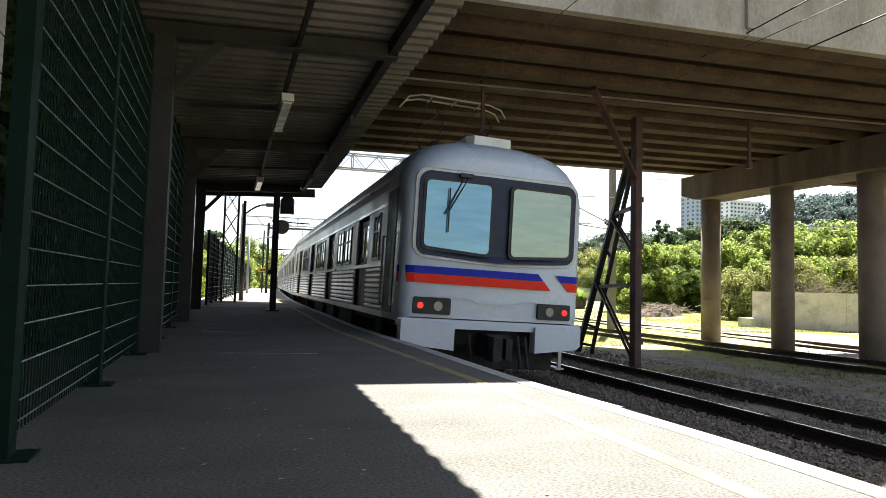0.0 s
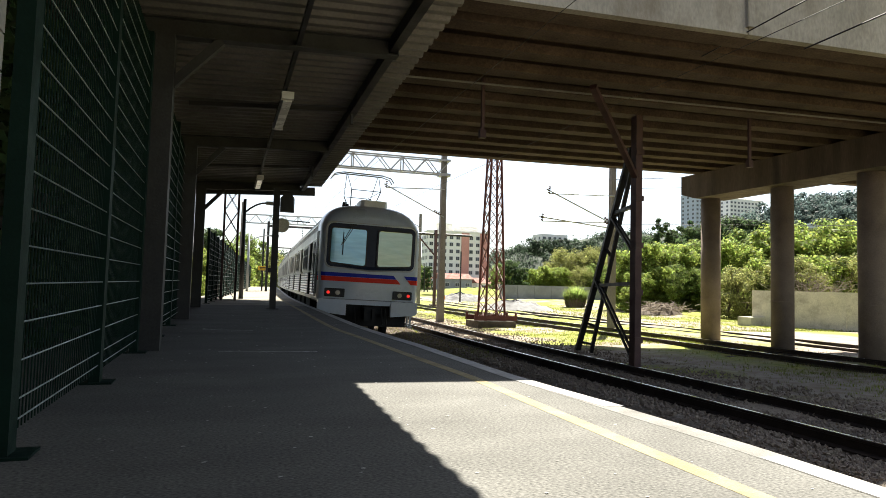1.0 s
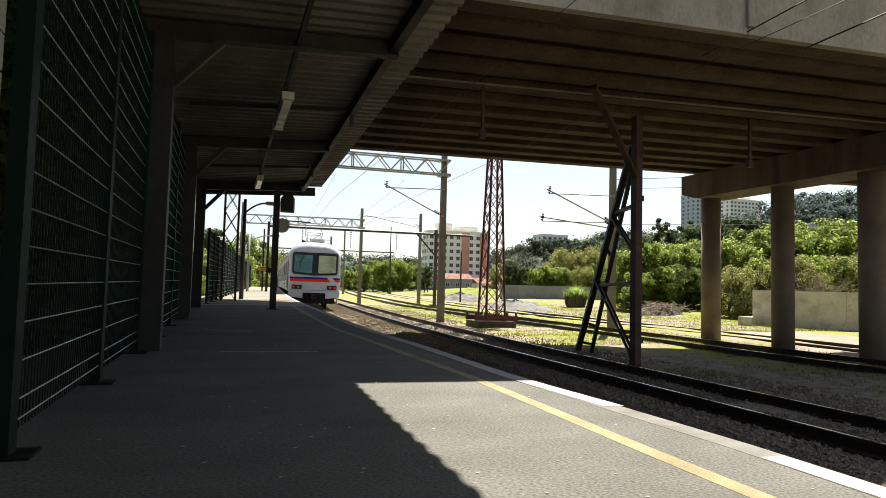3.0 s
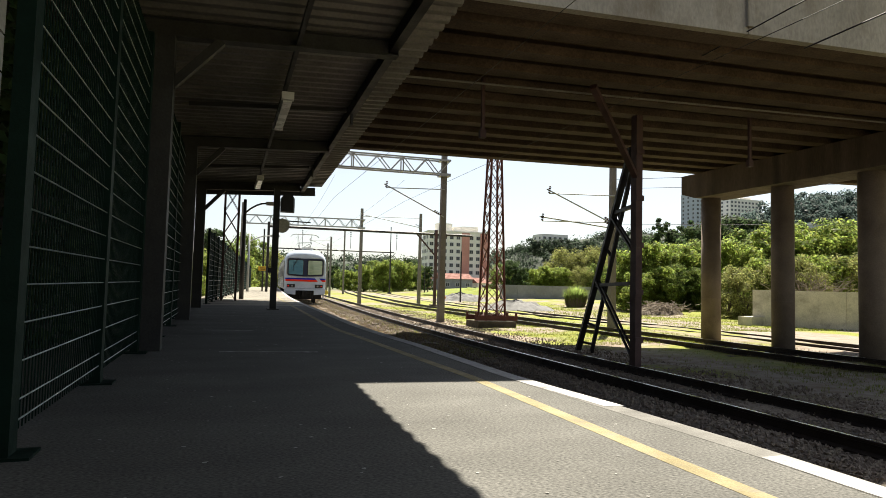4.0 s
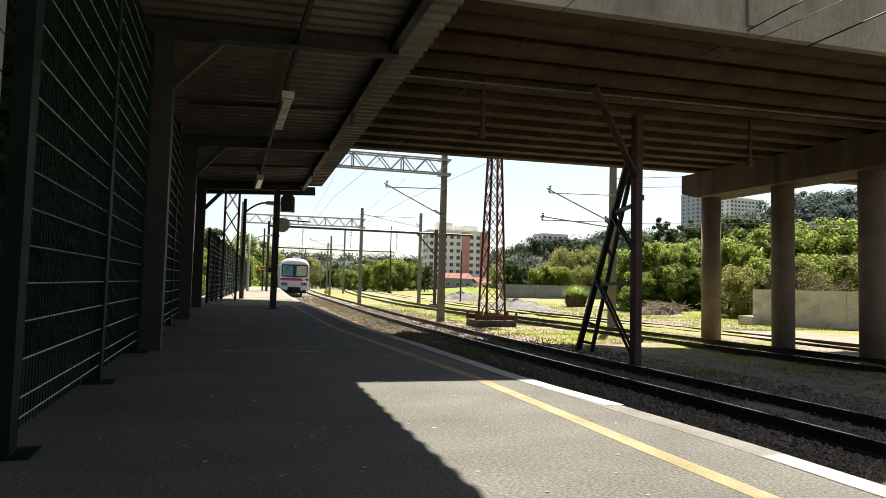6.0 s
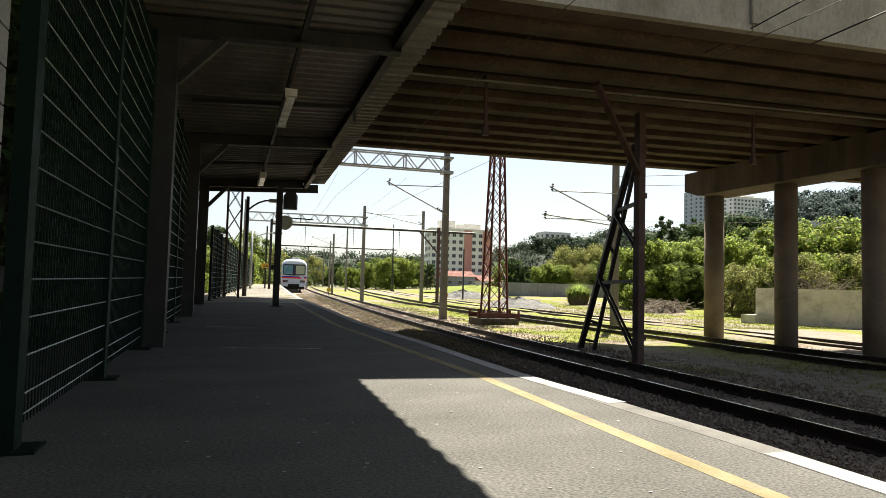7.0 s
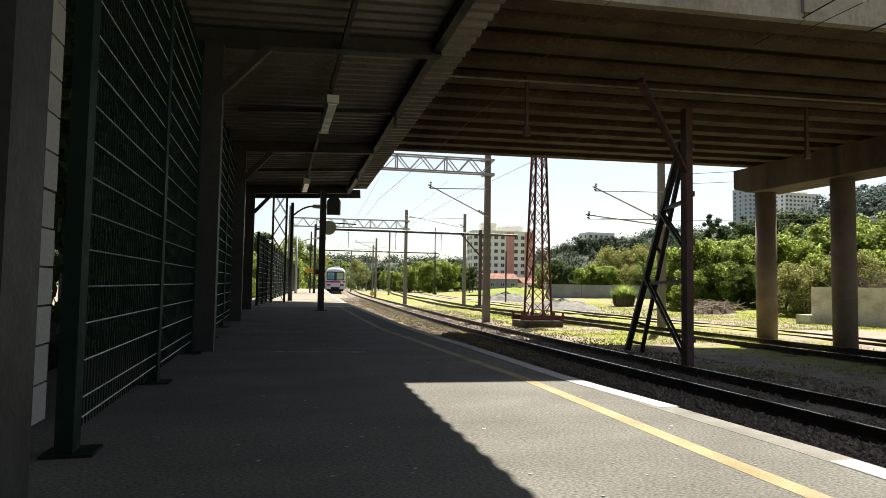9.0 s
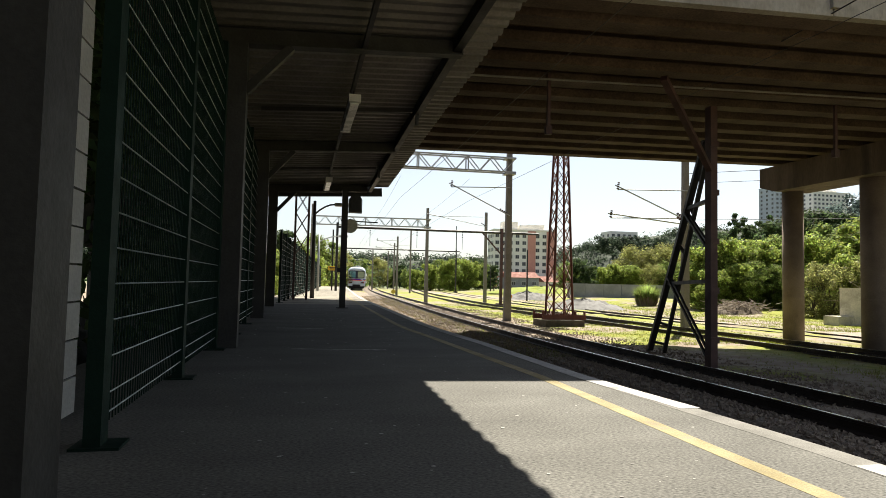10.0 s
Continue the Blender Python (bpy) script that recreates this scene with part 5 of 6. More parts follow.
def ballast_bed(name, off, y0, y1, z=RAIL_Z):
    bm = bmesh.new()
    ys, y = [], y0
    while y <= y1:
        ys.append(y)
        y += 2.0
    sweep(bm, [(-2.3, -0.45), (-1.6, -0.172), (1.6, -0.172), (2.3, -0.45)], [track_frame(y, off, z) for y in ys])
    setting(name, bm, M_BED, "brown stone ballast under the rails")


M_BED = material("ballast_bed_stone", (0.205, 0.165, 0.125), 0.95, vary=0.5, scale=14, fine=45, bump=1.0)


def hill_rise(d):
    """How much of its crest's height a hill has at d of its depth."""
    return float(np.interp(d, (0, 0.12, 0.3, 0.55, 0.8, 1.0), (0, 0.25, 0.55, 0.82, 0.95, 1.0)))


def background():
    # apartment block, towers, houses
    block = block_building("apartment_block", 99.0, 268, 28, 14, 26.5, 8, 9, 4, M_BEIGE, (M_PINK, (1.6, 5.2), (10.4, 14.2)), "cream apartment block with salmon pink facade strips", -1.5, -6)
    bm = bmesh.new()
    box(bm, (-5.5, 7, 29.0), (7, 6, 3.6))
    box(bm, (6.5, 7, 28.4), (8, 6, 2.6))
    part("roof_house", bm, M_BEIGE, block, bevel=0.05)
    bm = bmesh.new()
    box(bm, (3, -6, 2.6), (20, 8, 5.2))
    part("entrance_wing", bm, M_PINK, block, "low salmon pink wing")
    block_building("apartment_tower", 371, 420, 15, 18, 84, 24, 4, 3, M_BLUEGREY, None, "tall blue-grey apartment tower on a hill", -2, 0)
    block_building("apartment_tower", 416, 420, 34, 18, 82, 24, 9, 3, M_BEIGE, None, "tall beige apartment tower on a hill", -2, 0)
    block_building("low_block", 223, 402, 21, 14, 9, 2, 5, 2, M_BEIGE, None, "low cream building on the hill crest", 30.5, 0, False)
    for x, y, w, h, lab, wall in ((61, 165, 9, 3.6, "low house with a red tiled roof", M_GREYWALL), (72, 168, 7, 2.6, "low house with a red tiled roof", M_BEIGE), (52, 175, 9, 3.6, "low pink house with a red tiled roof", M_PINK)):
        house(x, y, w, 8, h, wall, M_TILE, lab)
    house(64.5, 50, 7.5, 6, 9.0, M_BLUEGREY, M_BLUEGREY, "pale blue shed behind the trees", -1, 20, 0.4)
    # walls
    bm = bmesh.new()
    for k in range(12):
        a, b = Vector((31 + k * 2.2, 69 - k * 0.2, 0)), Vector((31 + (k + 1) * 2.2 - 0.03, 69 - (k + 1) * 0.2, 0))
        bar(bm, a + Vector((0, 0, -0.1)), b + Vector((0, 0, -0.1)), 0.2, 2.2)
    setting("wall_far", bm, M_GREYWALL, "grey block boundary wall")
    bm = bmesh.new()
    pts = [Vector((26.2, 26.0, 0)), Vector((28.6, 22.6, 0)), Vector((31.0, 19.0, 0)), Vector((33.4, 15.4, 0)), Vector((36, 11.5, 0))]
    for a, b in zip(pts, pts[1:]):
        bar(bm, a + Vector((0, 0, -0.13)), b.lerp(a, 0.004) + Vector((0, 0, -0.13)), 0.22, 2.1)
    setting("wall_east", bm, M_RENDER, "stained off-white rendered boundary wall", bevel=0.02)
    bm = bmesh.new()
    box(bm, (26.0, 25.9, -0.75), (0.9, 0.9, 0.55))
    setting("wall_footing", bm, M_RENDER, "concrete block at the end of the wall", bevel=0.03)
    # hills with woods
    north = lambda f: 20 + 18 * smooth_step(160, 252, 680 * f - 200) + 16 * smooth_step(236, 345, 680 * f - 200)
    east = lambda f: 8 + 28 * smooth_step(0.0, 0.17, f) + 24 * smooth_step(0.16, 0.32, f) + 6 * smooth_step(0.3, 0.45, f)
    hill("hill_north", -200, 480, 420, 60, north, M_HILL, "wooded hill on the horizon")
    hill("hill_east", 210, 620, 245, 65, east, M_HILL, "wooded hill with tall trees")
    rng = random.Random(5)
    rows = []
    for _ in range(800):
        f = rng.random()
        d = rng.random()
        rows.append((-200 + 680 * f, 418 + 62 * d, -2 + north(f) * hill_rise(d) + rng.uniform(0, 2.5), rng.uniform(4, 7.5)))
    rows += [(rng.uniform(195, 262), rng.uniform(390, 399), 27 + 0.1 * k + rng.uniform(-3, 1.5), rng.uniform(2.5, 4.5)) for k in range(70)]
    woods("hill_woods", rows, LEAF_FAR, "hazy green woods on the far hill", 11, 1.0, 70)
    rows = []
    for _ in range(620):
        f, d = rng.random() * 0.7, rng.random() ** 0.8
        rows.append((210 + 410 * f, 243 + 67 * d, -2 + east(f) * hill_rise(d) + rng.uniform(0, 7), rng.uniform(2.5, 6)))
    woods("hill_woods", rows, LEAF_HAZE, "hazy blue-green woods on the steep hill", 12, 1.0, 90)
    rows = [(rng.uniform(-60, 45), rng.uniform(180, 300), rng.uniform(-1, 3.2), rng.uniform(2.2, 5.5)) for _ in range(240)]
    rows += [(rng.uniform(110, 260), rng.uniform(150, 300), rng.uniform(0, 9), rng.uniform(3, 6)) for _ in range(260)]
    woods("far_woods", rows, LEAF_C, "dense green woods beyond the railway yard", 13, 0.8, 34)
    # trees
    bright = make_tree(21, 6.0, 2.9, LEAF_A, "bushy bright green tree with a low crown", 80, 150, 0.135, 0.3, 0.03, 0.75)
    mid = make_tree(22, 7.0, 3.2, LEAF_B, "rounded mid green tree", 70, 150, 0.14, 0.35, 0.08, 0.6)
    dark = make_tree(23, 7.5, 2.6, LEAF_C, "dark green tree with a dense crown", 60, 150, 0.145, 0.35, 0.1, 0.5)
    olive = make_tree(24, 7.0, 3.4, LEAF_D, "dull olive green spreading tree", 56, 150, 0.12, 0.35, 0.12, 0.4)
    slim = make_tree(25, 8.0, 1.1, LEAF_C, "slim dark green conifer tree", 40, 90, 0.14, 0.25, 0.08)
    spots = ((bright, 25.0, 120, 0.96), (mid, 27.8, 124, 0.95), (bright, 28.5, 118, 1.03), (mid, 32.4, 126, 1.02), (bright, 32.4, 119, 1.02), (dark, 35.6, 124, 0.88), (mid, 36.4, 121, 0.85), (dark, 35.4, 112, 0.67), (bright, 24.2, 130, 0.71), (mid, 24.1, 140, 0.72), (dark, 23.8, 150, 0.79), (mid, 21.8, 150, 0.68),
             (dark, 43.2, 92, 0.81), (mid, 43.0, 95, 0.77), (dark, 44.2, 90, 0.66),
             (bright, 57.5, 112, 0.87), (bright, 60.2, 113, 0.95), (bright, 61.9, 112, 0.99), (bright, 63.1, 110, 0.94), (olive, 71.6, 125, 1.43), (olive, 73.3, 122, 1.52), (olive, 74.3, 118, 1.53), (mid, 79.3, 120, 1.54), (olive, 75.8, 110, 1.35), (mid, 69.6, 108, 0.94), (olive, 66.0, 108, 0.89),
             (bright, 30.9, 43, 0.81), (bright, 31.7, 42, 0.86), (bright, 34.8, 44, 0.96), (bright, 34.9, 42, 0.89), (mid, 38.0, 44, 0.83), (bright, 31.0, 40, 0.58), (mid, 32.8, 40, 0.52), (bright, 29.5, 40, 0.54), (mid, 34.1, 40, 0.50),
             (slim, 46.9, 60, 1.24), (slim, 48.3, 61, 1.21), (slim, 50.8, 60, 1.27), (dark, 50.9, 62, 1.19), (dark, 54.1, 60, 1.40), (dark, 58.7, 62, 1.50), (dark, 49.4, 66, 1.11), (dark, 48.8, 56, 1.21), (dark, 59.4, 60, 1.42), (dark, 45.9, 64, 0.99),
             (bright, 36.5, 38, 0.93), (mid, 41.2, 41, 0.98), (bright, 42.4, 40, 1.22), (bright, 44.9, 40, 1.26), (mid, 49.2, 42, 1.16), (bright, 49.0, 40, 1.28), (mid, 52.2, 41, 0.98), (bright, 55.6, 42, 1.35), (bright, 58.0, 42, 1.42),
             (olive, 31.2, 33, 0.46), (olive, 31.6, 32, 0.54), (bright, 34.0, 33, 0.70), (olive, 34.9, 32, 0.61), (olive, 35.5, 31, 0.58), (bright, 39.5, 33, 0.77), (olive, 40.2, 32, 0.64), (bright, 44.1, 33, 0.85),
             (bright, 58, 29, 1.1), (olive, 52, 26.5, 0.8), (bright, 60, 22, 1.1), (mid, 48, 20.5, 0.9), (dark, 66, 56, 1.2), (olive, 19.0, 150, 1.1), (mid, 15.0, 165, 1.1),
             (mid, 2.5, 98, 1.35), (dark, -2.5, 100, 1.3), (bright, -3.2, 34, 0.52), (bright, -2.5, 42, 0.56), (bright, -2.0, 52, 0.62), (bright, -1.3, 64, 0.75), (bright, 1.2, 82, 0.9), (olive, 6.2, 110, 1.0), (mid, -6.0, 62, 1.1))
    for k, (p, x, y, s) in enumerate(spots):
        place_tree(p, x, y, ground_height(x, y) - 0.05, s * (0.94 + 0.12 * ((k * 37 % 11) / 11)), k * 1.7, 1.0 + 0.18 * ((k * 53 % 7) / 7 - 0.4))
    for p in (bright, mid, dark, olive, slim):
        p.matrix_world = Matrix.Translation({"bushy": (66, 34, -1), "round": (72, 46, -1), "dark ": (70, 66, -1), "dull ": (63, 38, -1), "slim ": (58, 64, -1)}[p["label"][:5]])
    # a round bush on the grass
    rng2 = random.Random(3)
    clump = base("bush", pose(29.1, 48.6, ground_height(29.1, 48.6) - 0.1), "tall clump of green grass with dry stems at its base", "bush")
    for name, mat, count, low, high, lab in (("foliage", LEAF_B, 1500, 1.3, 2.25, ""), ("dry_undergrowth", M_TWIG, 700, 0.6, 1.35, "dry brown stems")):
        v, f = [], []
        for _ in range(count):
            a, rr = rng2.uniform(0, 6.283), rng2.random() ** 0.5
            u = Vector((math.cos(a), math.sin(a), 0))
            w = Vector((-u.y, u.x, 0)) * rng2.uniform(0.02, 0.035)
            p, h = u * rr * 0.75, rng2.uniform(low, high) * (1 - 0.25 * rr)
            q, e = p + u * 0.25 * rr + Vector((0, 0, h * 0.7)), p + u * rng2.uniform(0.2, 0.7) + Vector((rng2.gauss(0, 0.12), rng2.gauss(0, 0.12), h))
            k = len(v)
            v += [p - w, p + w, q + w, q - w, e]
            f += [(k, k + 1, k + 2, k + 3), (k + 3, k + 2, k + 4)]
        mesh_ob(name, v, f, mat, clump, lab)
    # bare dry branches in front of the trees
    bm = bmesh.new()
    for _ in range(120):
        p = Vector((rng2.gauss(0, 0.5), rng2.gauss(0, 0.4), 0))
        d = Vector((rng2.gauss(0, 0.5), rng2.gauss(0, 0.35), 1.0))
        for k in range(6):
            d = (d + Vector((rng2.gauss(0, 0.35), rng2.gauss(0, 0.35), rng2.gauss(-0.12, 0.2)))).normalized()
            q = p + d * rng2.uniform(0.25, 0.5)
            rod(bm, p, q, 0.02 - 0.0025 * k, 0.018 - 0.0025 * k, n=4, cap=False)
            if k > 1:
                rod(bm, p, p + Vector((rng2.gauss(0, 0.3), rng2.gauss(0, 0.3), rng2.uniform(-0.1, 0.35))), 0.008, 0.004, n=4, cap=False)
            p = q
    tagged(part("dry_shrub", bm, M_TWIG), "tangle of dry bare branches", "shrub").matrix_world = pose(34.8, 29.9, -0.7) @ Matrix.Scale(1.5, 4)
    bm = bmesh.new()
    for _ in range(220):
        a = Vector((rng2.gauss(0, 1.0), rng2.gauss(0, 0.5), rng2.uniform(0.1, 0.75)))
        rod(bm, a, a + Vector((rng2.gauss(0, 0.6), rng2.gauss(0, 0.4), rng2.uniform(-0.1, 0.3))), 0.022, 0.01, n=4, cap=False)
    tagged(part("brushwood", bm, M_TWIG), "loose heap of cut dry branches", "branches").matrix_world = pose(28.6, 36.4, ground_height(28.6, 36.4) + 0.05)
    # heaps
    for x, y, rx, h, mat, lab in ((37.0, 92.0, 9.0, 1.3, M_BANK, "low bank overgrown with bright green grass"), (48.0, 62.0, 8.0, 0.7, M_BANK, "low bank overgrown with bright green grass"), (20.4, 42.5, 3.2, 0.85, M_GRAVEL, "low heap of grey gravel"), (25.0, 66.0, 3.5, 1.1, M_GRAVEL, "low heap of grey gravel"), (28.6, 36.8, 2.1, 0.95, M_DEADWOOD, "heap of dry brushwood and earth")):
        bm = bmesh.new()
        rings = []
        for i in range(9):
            f = i / 8
            rings.append([bm.verts.new((math.cos(6.283 * k / 28) * rx * (1 - f) * (1 + 0.15 * noise.noise((k * 0.6, f * 3, x))), math.sin(6.283 * k / 28) * rx * 0.7 * (1 - f),
                                        h * (1 - (1 - f) ** 2) * (0.85 + 0.35 * noise.noise((k * 0.7, f * 4, y)))  - 0.1)) for k in range(28)])
        for a, b3 in zip(rings, rings[1:]):
            for k in range(28):
                bm.faces.new((a[k], a[(k + 1) % 28], b3[(k + 1) % 28], b3[k]))
        bmesh.ops.remove_doubles(bm, verts=bm.verts, dist=0.001)
        ob = part("gravel_mound" if mat is M_GRAVEL else "grass_bank" if mat is M_BANK else "brush_mound", bm, mat, None, lab)
        ob["category"] = "heap"
        ob.matrix_world = pose(x, y, ground_height(x, y))


def marker_disc(x, y, z, radius, mat, label):
    """A round board on a short post."""
    top = base("track_marker", pose(x, y, z), label, "marker")
    ground_z = ground_height(x, y) - z
    bm = bmesh.new()
    rod(bm, (0, 0, ground_z - 0.1), (0, 0, radius * 0.6), 0.03, n=8)
    part("post", bm, M_DARK, top)
    bm = bmesh.new()
    rod(bm, (0, -0.06, 0), (0, -0.035, 0), radius, n=24)
    part("board", bm, mat, top)


def railway_furniture():
    marker_disc(15.84, 46.0, -0.21, 0.2, M_ORANGE, "round orange marker board beside the track")
    marker_disc(10.11, 68.0, -0.36, 0.24, M_SIGNYELLOW, "round yellow marker board beside the track")
    top, rel, mast = gantry(27.6, -4.0, 9.4, 6.46, 0.66, 7.6, 12)
    cantilever(rel, mast, 9.4, 27.6, 5.2, 3.9, 2.8)
    top, rel, mast = gantry(51.0, 0.95, 10.3, 5.85, 0.66, 6.9, 9, -0.9, 0.28)
    for x, y, z, arms in ((15.2, 50.4, 6.7, ((6.3, 5.5, 5.0),)), (15.25, 22.6, 9.0, ((4.68, 3.46, 3.1), (3.55, 3.3, 3.4))), (14.9, 100, 6.9, ((6.2, 5.3, 3.0),)), (16.9, 96.4, 9.0, ((6.4, 5.4, 3.2),)),
                          (12.0, 78, 6.4, ((5.9, 5.0, 2.6),)), (13.5, 118, 6.8, ((6.0, 5.1, 2.6),)), (19.5, 140, 7.5, ((6.0, 5.1, 3.0),)), (22.0, 165, 7.5, ()), (25.0, 190, 7.8, ())):
        single_mast(x, y, z, 0.26, arms)
    for x, y, z in ((15.6, 160, 7.0), (17.5, 190, 7.2), (12.2, 150, 6.8), (33.0, 106, 4.5), (26.5, 105.5, 10.6)):
        single_mast(x, y, z, 0.16, (), "thin dark pole beside the far tracks", M_DARK)
    single_mast(22.9, 61.0, 4.3, 0.14, (), "thin dark pole on the grass", M_DARK)
    portal(44.5, 2.55, 14.65, 4.5, 2.9, 0.0, M_RUST)
    portal(105.0, 5.2, 26.4, 6.1, 0.6, -0.95, M_DARK, 0.11)
    anchor_mast()
    bm = bmesh.new()
    box(bm, (10.56, 24.4, -0.83), (1.7, 1.35, 0.3))
    tagged(part("tower_plinth", bm, M_OLD, None, "old concrete plinth on the grass", bevel=0.03), category="plinth")
    tw = lattice_tower(10.58, 24.4, -0.68, 0.43, 0.06, 12.5, "rusty red lattice tower on a concrete plinth", M_TOWER)
    bm = bmesh.new()
    for s in (-0.5, 0.5):
        bar(bm, (-0.95, s, 0.12), (0.95, s, 0.12), 0.08, 0.2)
    for x in (-0.9, -0.5, 0, 0.5, 0.9):
        for s in (-0.5, 0.5):
            rod(bm, (x, s, 0.2), (x, s, 0.36), 0.05)
    part("base_frame", bm, M_TOWER, tw, "red base frame with bolts")
    lattice_tower(0.06, 24.1, 0.0, 0.24, 0.24, 6.5, "dark lattice column on the open platform", M_RUST, "lattice_column")
    signal_post()
    street_lamp(0.55, 26.0, 3.95, 0.85, 0.0, M_DARK, "dark street lamp with a curved arm on the platform")
    street_lamp(1.3, 44.0, 3.9, 1.4, 0.0, M_GALV, "grey street lamp with a curved arm on the platform")
    sg = base("platform_sign", pose(2.35, 46.0, 0), "small yellow sign on a dark post", "sign")
    bm = bmesh.new()
    bar(bm, (0, 0, 0), (0, 0, 4.4), 0.1, 0.1)
    part("post", bm, M_DARK, sg)
    bm = bmesh.new()
    box(bm, (0, -0.07, 1.6), (0.62, 0.03, 0.3))
    board = part("board", bm, M_SIGN, sg, "yellow enamel board")
    bm = bmesh.new()
    box(bm, (0, -0.088, 1.64), (0.42, 0.004, 0.05))
    box(bm, (0, -0.088, 1.55), (0.34, 0.004, 0.05))
    part("lettering_bar", bm, M_RUBBER, board)
    # contact wires and messengers over the tracks, and cables that cross under the deck
    for off, lab in ((0.0, "contact wire over the near track"), (SECOND, "contact wire over the second track")):
        ys = [-18, 27.6, 51, 78, 105, 150, 200]
        wire_line("contact_wire", [track_frame(y, off, 4.5, False).translation for y in ys], 0.006, lab)
        wire_line("messenger_wire", [track_frame(y, off, 5.5, False).translation for y in ys if y > 20], 0.005, lab.replace("contact", "messenger"), 0.2)
    wire_line("feeder_cable", [(15.2, 22.6, 5.4), (42, 11, 6.6)], 0.012, "thin feeder cable from a mast")
    wire_line("feeder_cable", [(15.2, 22.6, 3.5), (42, 11, 3.9)], 0.010, "thin feeder cable from a mast")
    wire_line("feeder_cable", [(15.2, 22.6, 5.0), (42, 11, 6.0)], 0.010, "thin feeder cable from a mast")
    wire_line("messenger_wire", [(7.1, -18, 5.9), (7.3, 8.3, 4.66)], 0.011, "black messenger wire over the second track")
    wire_line("messenger_wire", [(7.9, -18, 5.2), (8.4, 7.3, 4.6)], 0.013, "thick cable beside the viaduct edge")
    # conduit and hangers on the girders
    bm = bmesh.new()
    rod(bm, (-12, 11.9, 4.30), (14.6, 9.95, 4.68), 0.02, n=8)
    tagged(part("conduit", bm, M_MAST, None, "dull grey pipe fixed below the girders"), category="pipe")
    for x, y in ((4.5, 11.0), (11.0, 11.0)):
        bm = bmesh.new()
        bar(bm, (x, y, 3.62), (x, y, 4.75), 0.06, 0.06)
        box(bm, (x, y, 3.66), (0.12, 0.1, 0.16))
        tagged(part("wire_hanger", bm, M_RUST, None, "rusty hanger rod below the viaduct"), category="hanger")


def platform_things():
    ceiling_lamp(9.35, 1.75, 3.19, 0.66)
    ceiling_lamp(16.1, 1.5, 3.16, 0.64)
    ceiling_lamp(2.8, 1.75, 3.25, 0.66)
    # cable trunking along the lamps
    bm = bmesh.new()
    bar(bm, (0.66, -8, canopy_z(-8) - 0.25), (0.64, 17.9, canopy_z(17.9) - 0.25), 0.05, 0.07)
    tagged(part("cable_trunking", bm, M_DARK, None, "dark cable trunking below the canopy"), category="trunking")
    bm = bmesh.new()
    for y in (10.0, 14.9, 4.4):
        bar(bm, (-0.65, y, canopy_z(y) - 0.26), (1.7, y - 0.1, canopy_z(y) - 0.12), 0.05, 0.06)
        box(bm, (1.78, y - 0.1, canopy_z(y) - 0.2), (0.04, 0.08, 0.3))
    tagged(part("canopy_tie", bm, M_DARK, None, "thin dark ties below the canopy sheets"), category="tie", kind="structure")
    # behind the fence: a wall added to cut fill light, then hedge and pillar
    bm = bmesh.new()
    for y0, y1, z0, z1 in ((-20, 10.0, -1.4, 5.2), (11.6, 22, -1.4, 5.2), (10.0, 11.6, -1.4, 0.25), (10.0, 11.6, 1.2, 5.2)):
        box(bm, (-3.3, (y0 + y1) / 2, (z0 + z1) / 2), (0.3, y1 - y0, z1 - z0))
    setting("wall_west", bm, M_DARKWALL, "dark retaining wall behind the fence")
    # unseen wall behind the camera, added to cut fill light
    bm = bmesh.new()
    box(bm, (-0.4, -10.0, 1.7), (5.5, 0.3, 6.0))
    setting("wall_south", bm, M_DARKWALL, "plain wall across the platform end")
    rng = random.Random(9)
    cs = [(-1.9 + rng.uniform(-0.5, 0.25), rng.uniform(3.9, 18), rng.uniform(0, 4.2)) for _ in range(240)]
    cs = [c for c in cs if abs(c[2] - 0.75) > 0.8 or abs(c[1] + 3.28 * c[0]) > 1.0]
    v, f = leaf_cloud(cs, [0.5] * len(cs), 60, 0.09, rng)
    tagged(mesh_ob("hedge", v, f, LEAF_C, None, "dark overgrown hedge behind the fence"), kind="stuff")
    pil = base("block_pillar", pose(-1.41, 3.5, 0), "white painted concrete block pillar behind the fence", "pillar")
    bm = bmesh.new()
    box(bm, (0, 0.15, 0.0), (0.5, 0.3, 0.188))
    me = None
    for k in range(20):
        if me is None:
            ob = part("block", bm, M_WHITE_WALL, pil, bevel=0.006)
            me = ob.data
        else:
            ob = new("block", me)
            ob.parent = pil
        ob.location = (random.uniform(-0.004, 0.004), 0, 0.1 + 0.2 * k)
    bm = bmesh.new()
    box(bm, (0, 0.15, 2.0), (0.47, 0.27, 4.0))
    part("mortar", bm, M_DARKWALL, pil)


NEAR_RAIL_Z = RAIL_Z - 0.145


def bed_height(x, y):
    """Top of the ballast."""
    z = GROUND_Z
    for off, rail in ((0.0, NEAR_RAIL_Z), (SECOND, RAIL_Z)):
        d = x - track_x(y) - off
        if abs(d) < 2.3:
            z = max(z, rail - 0.172 - d * math.tan(CANT) - 0.4 * max(0, abs(d) - 1.6))
    return z + 0.008


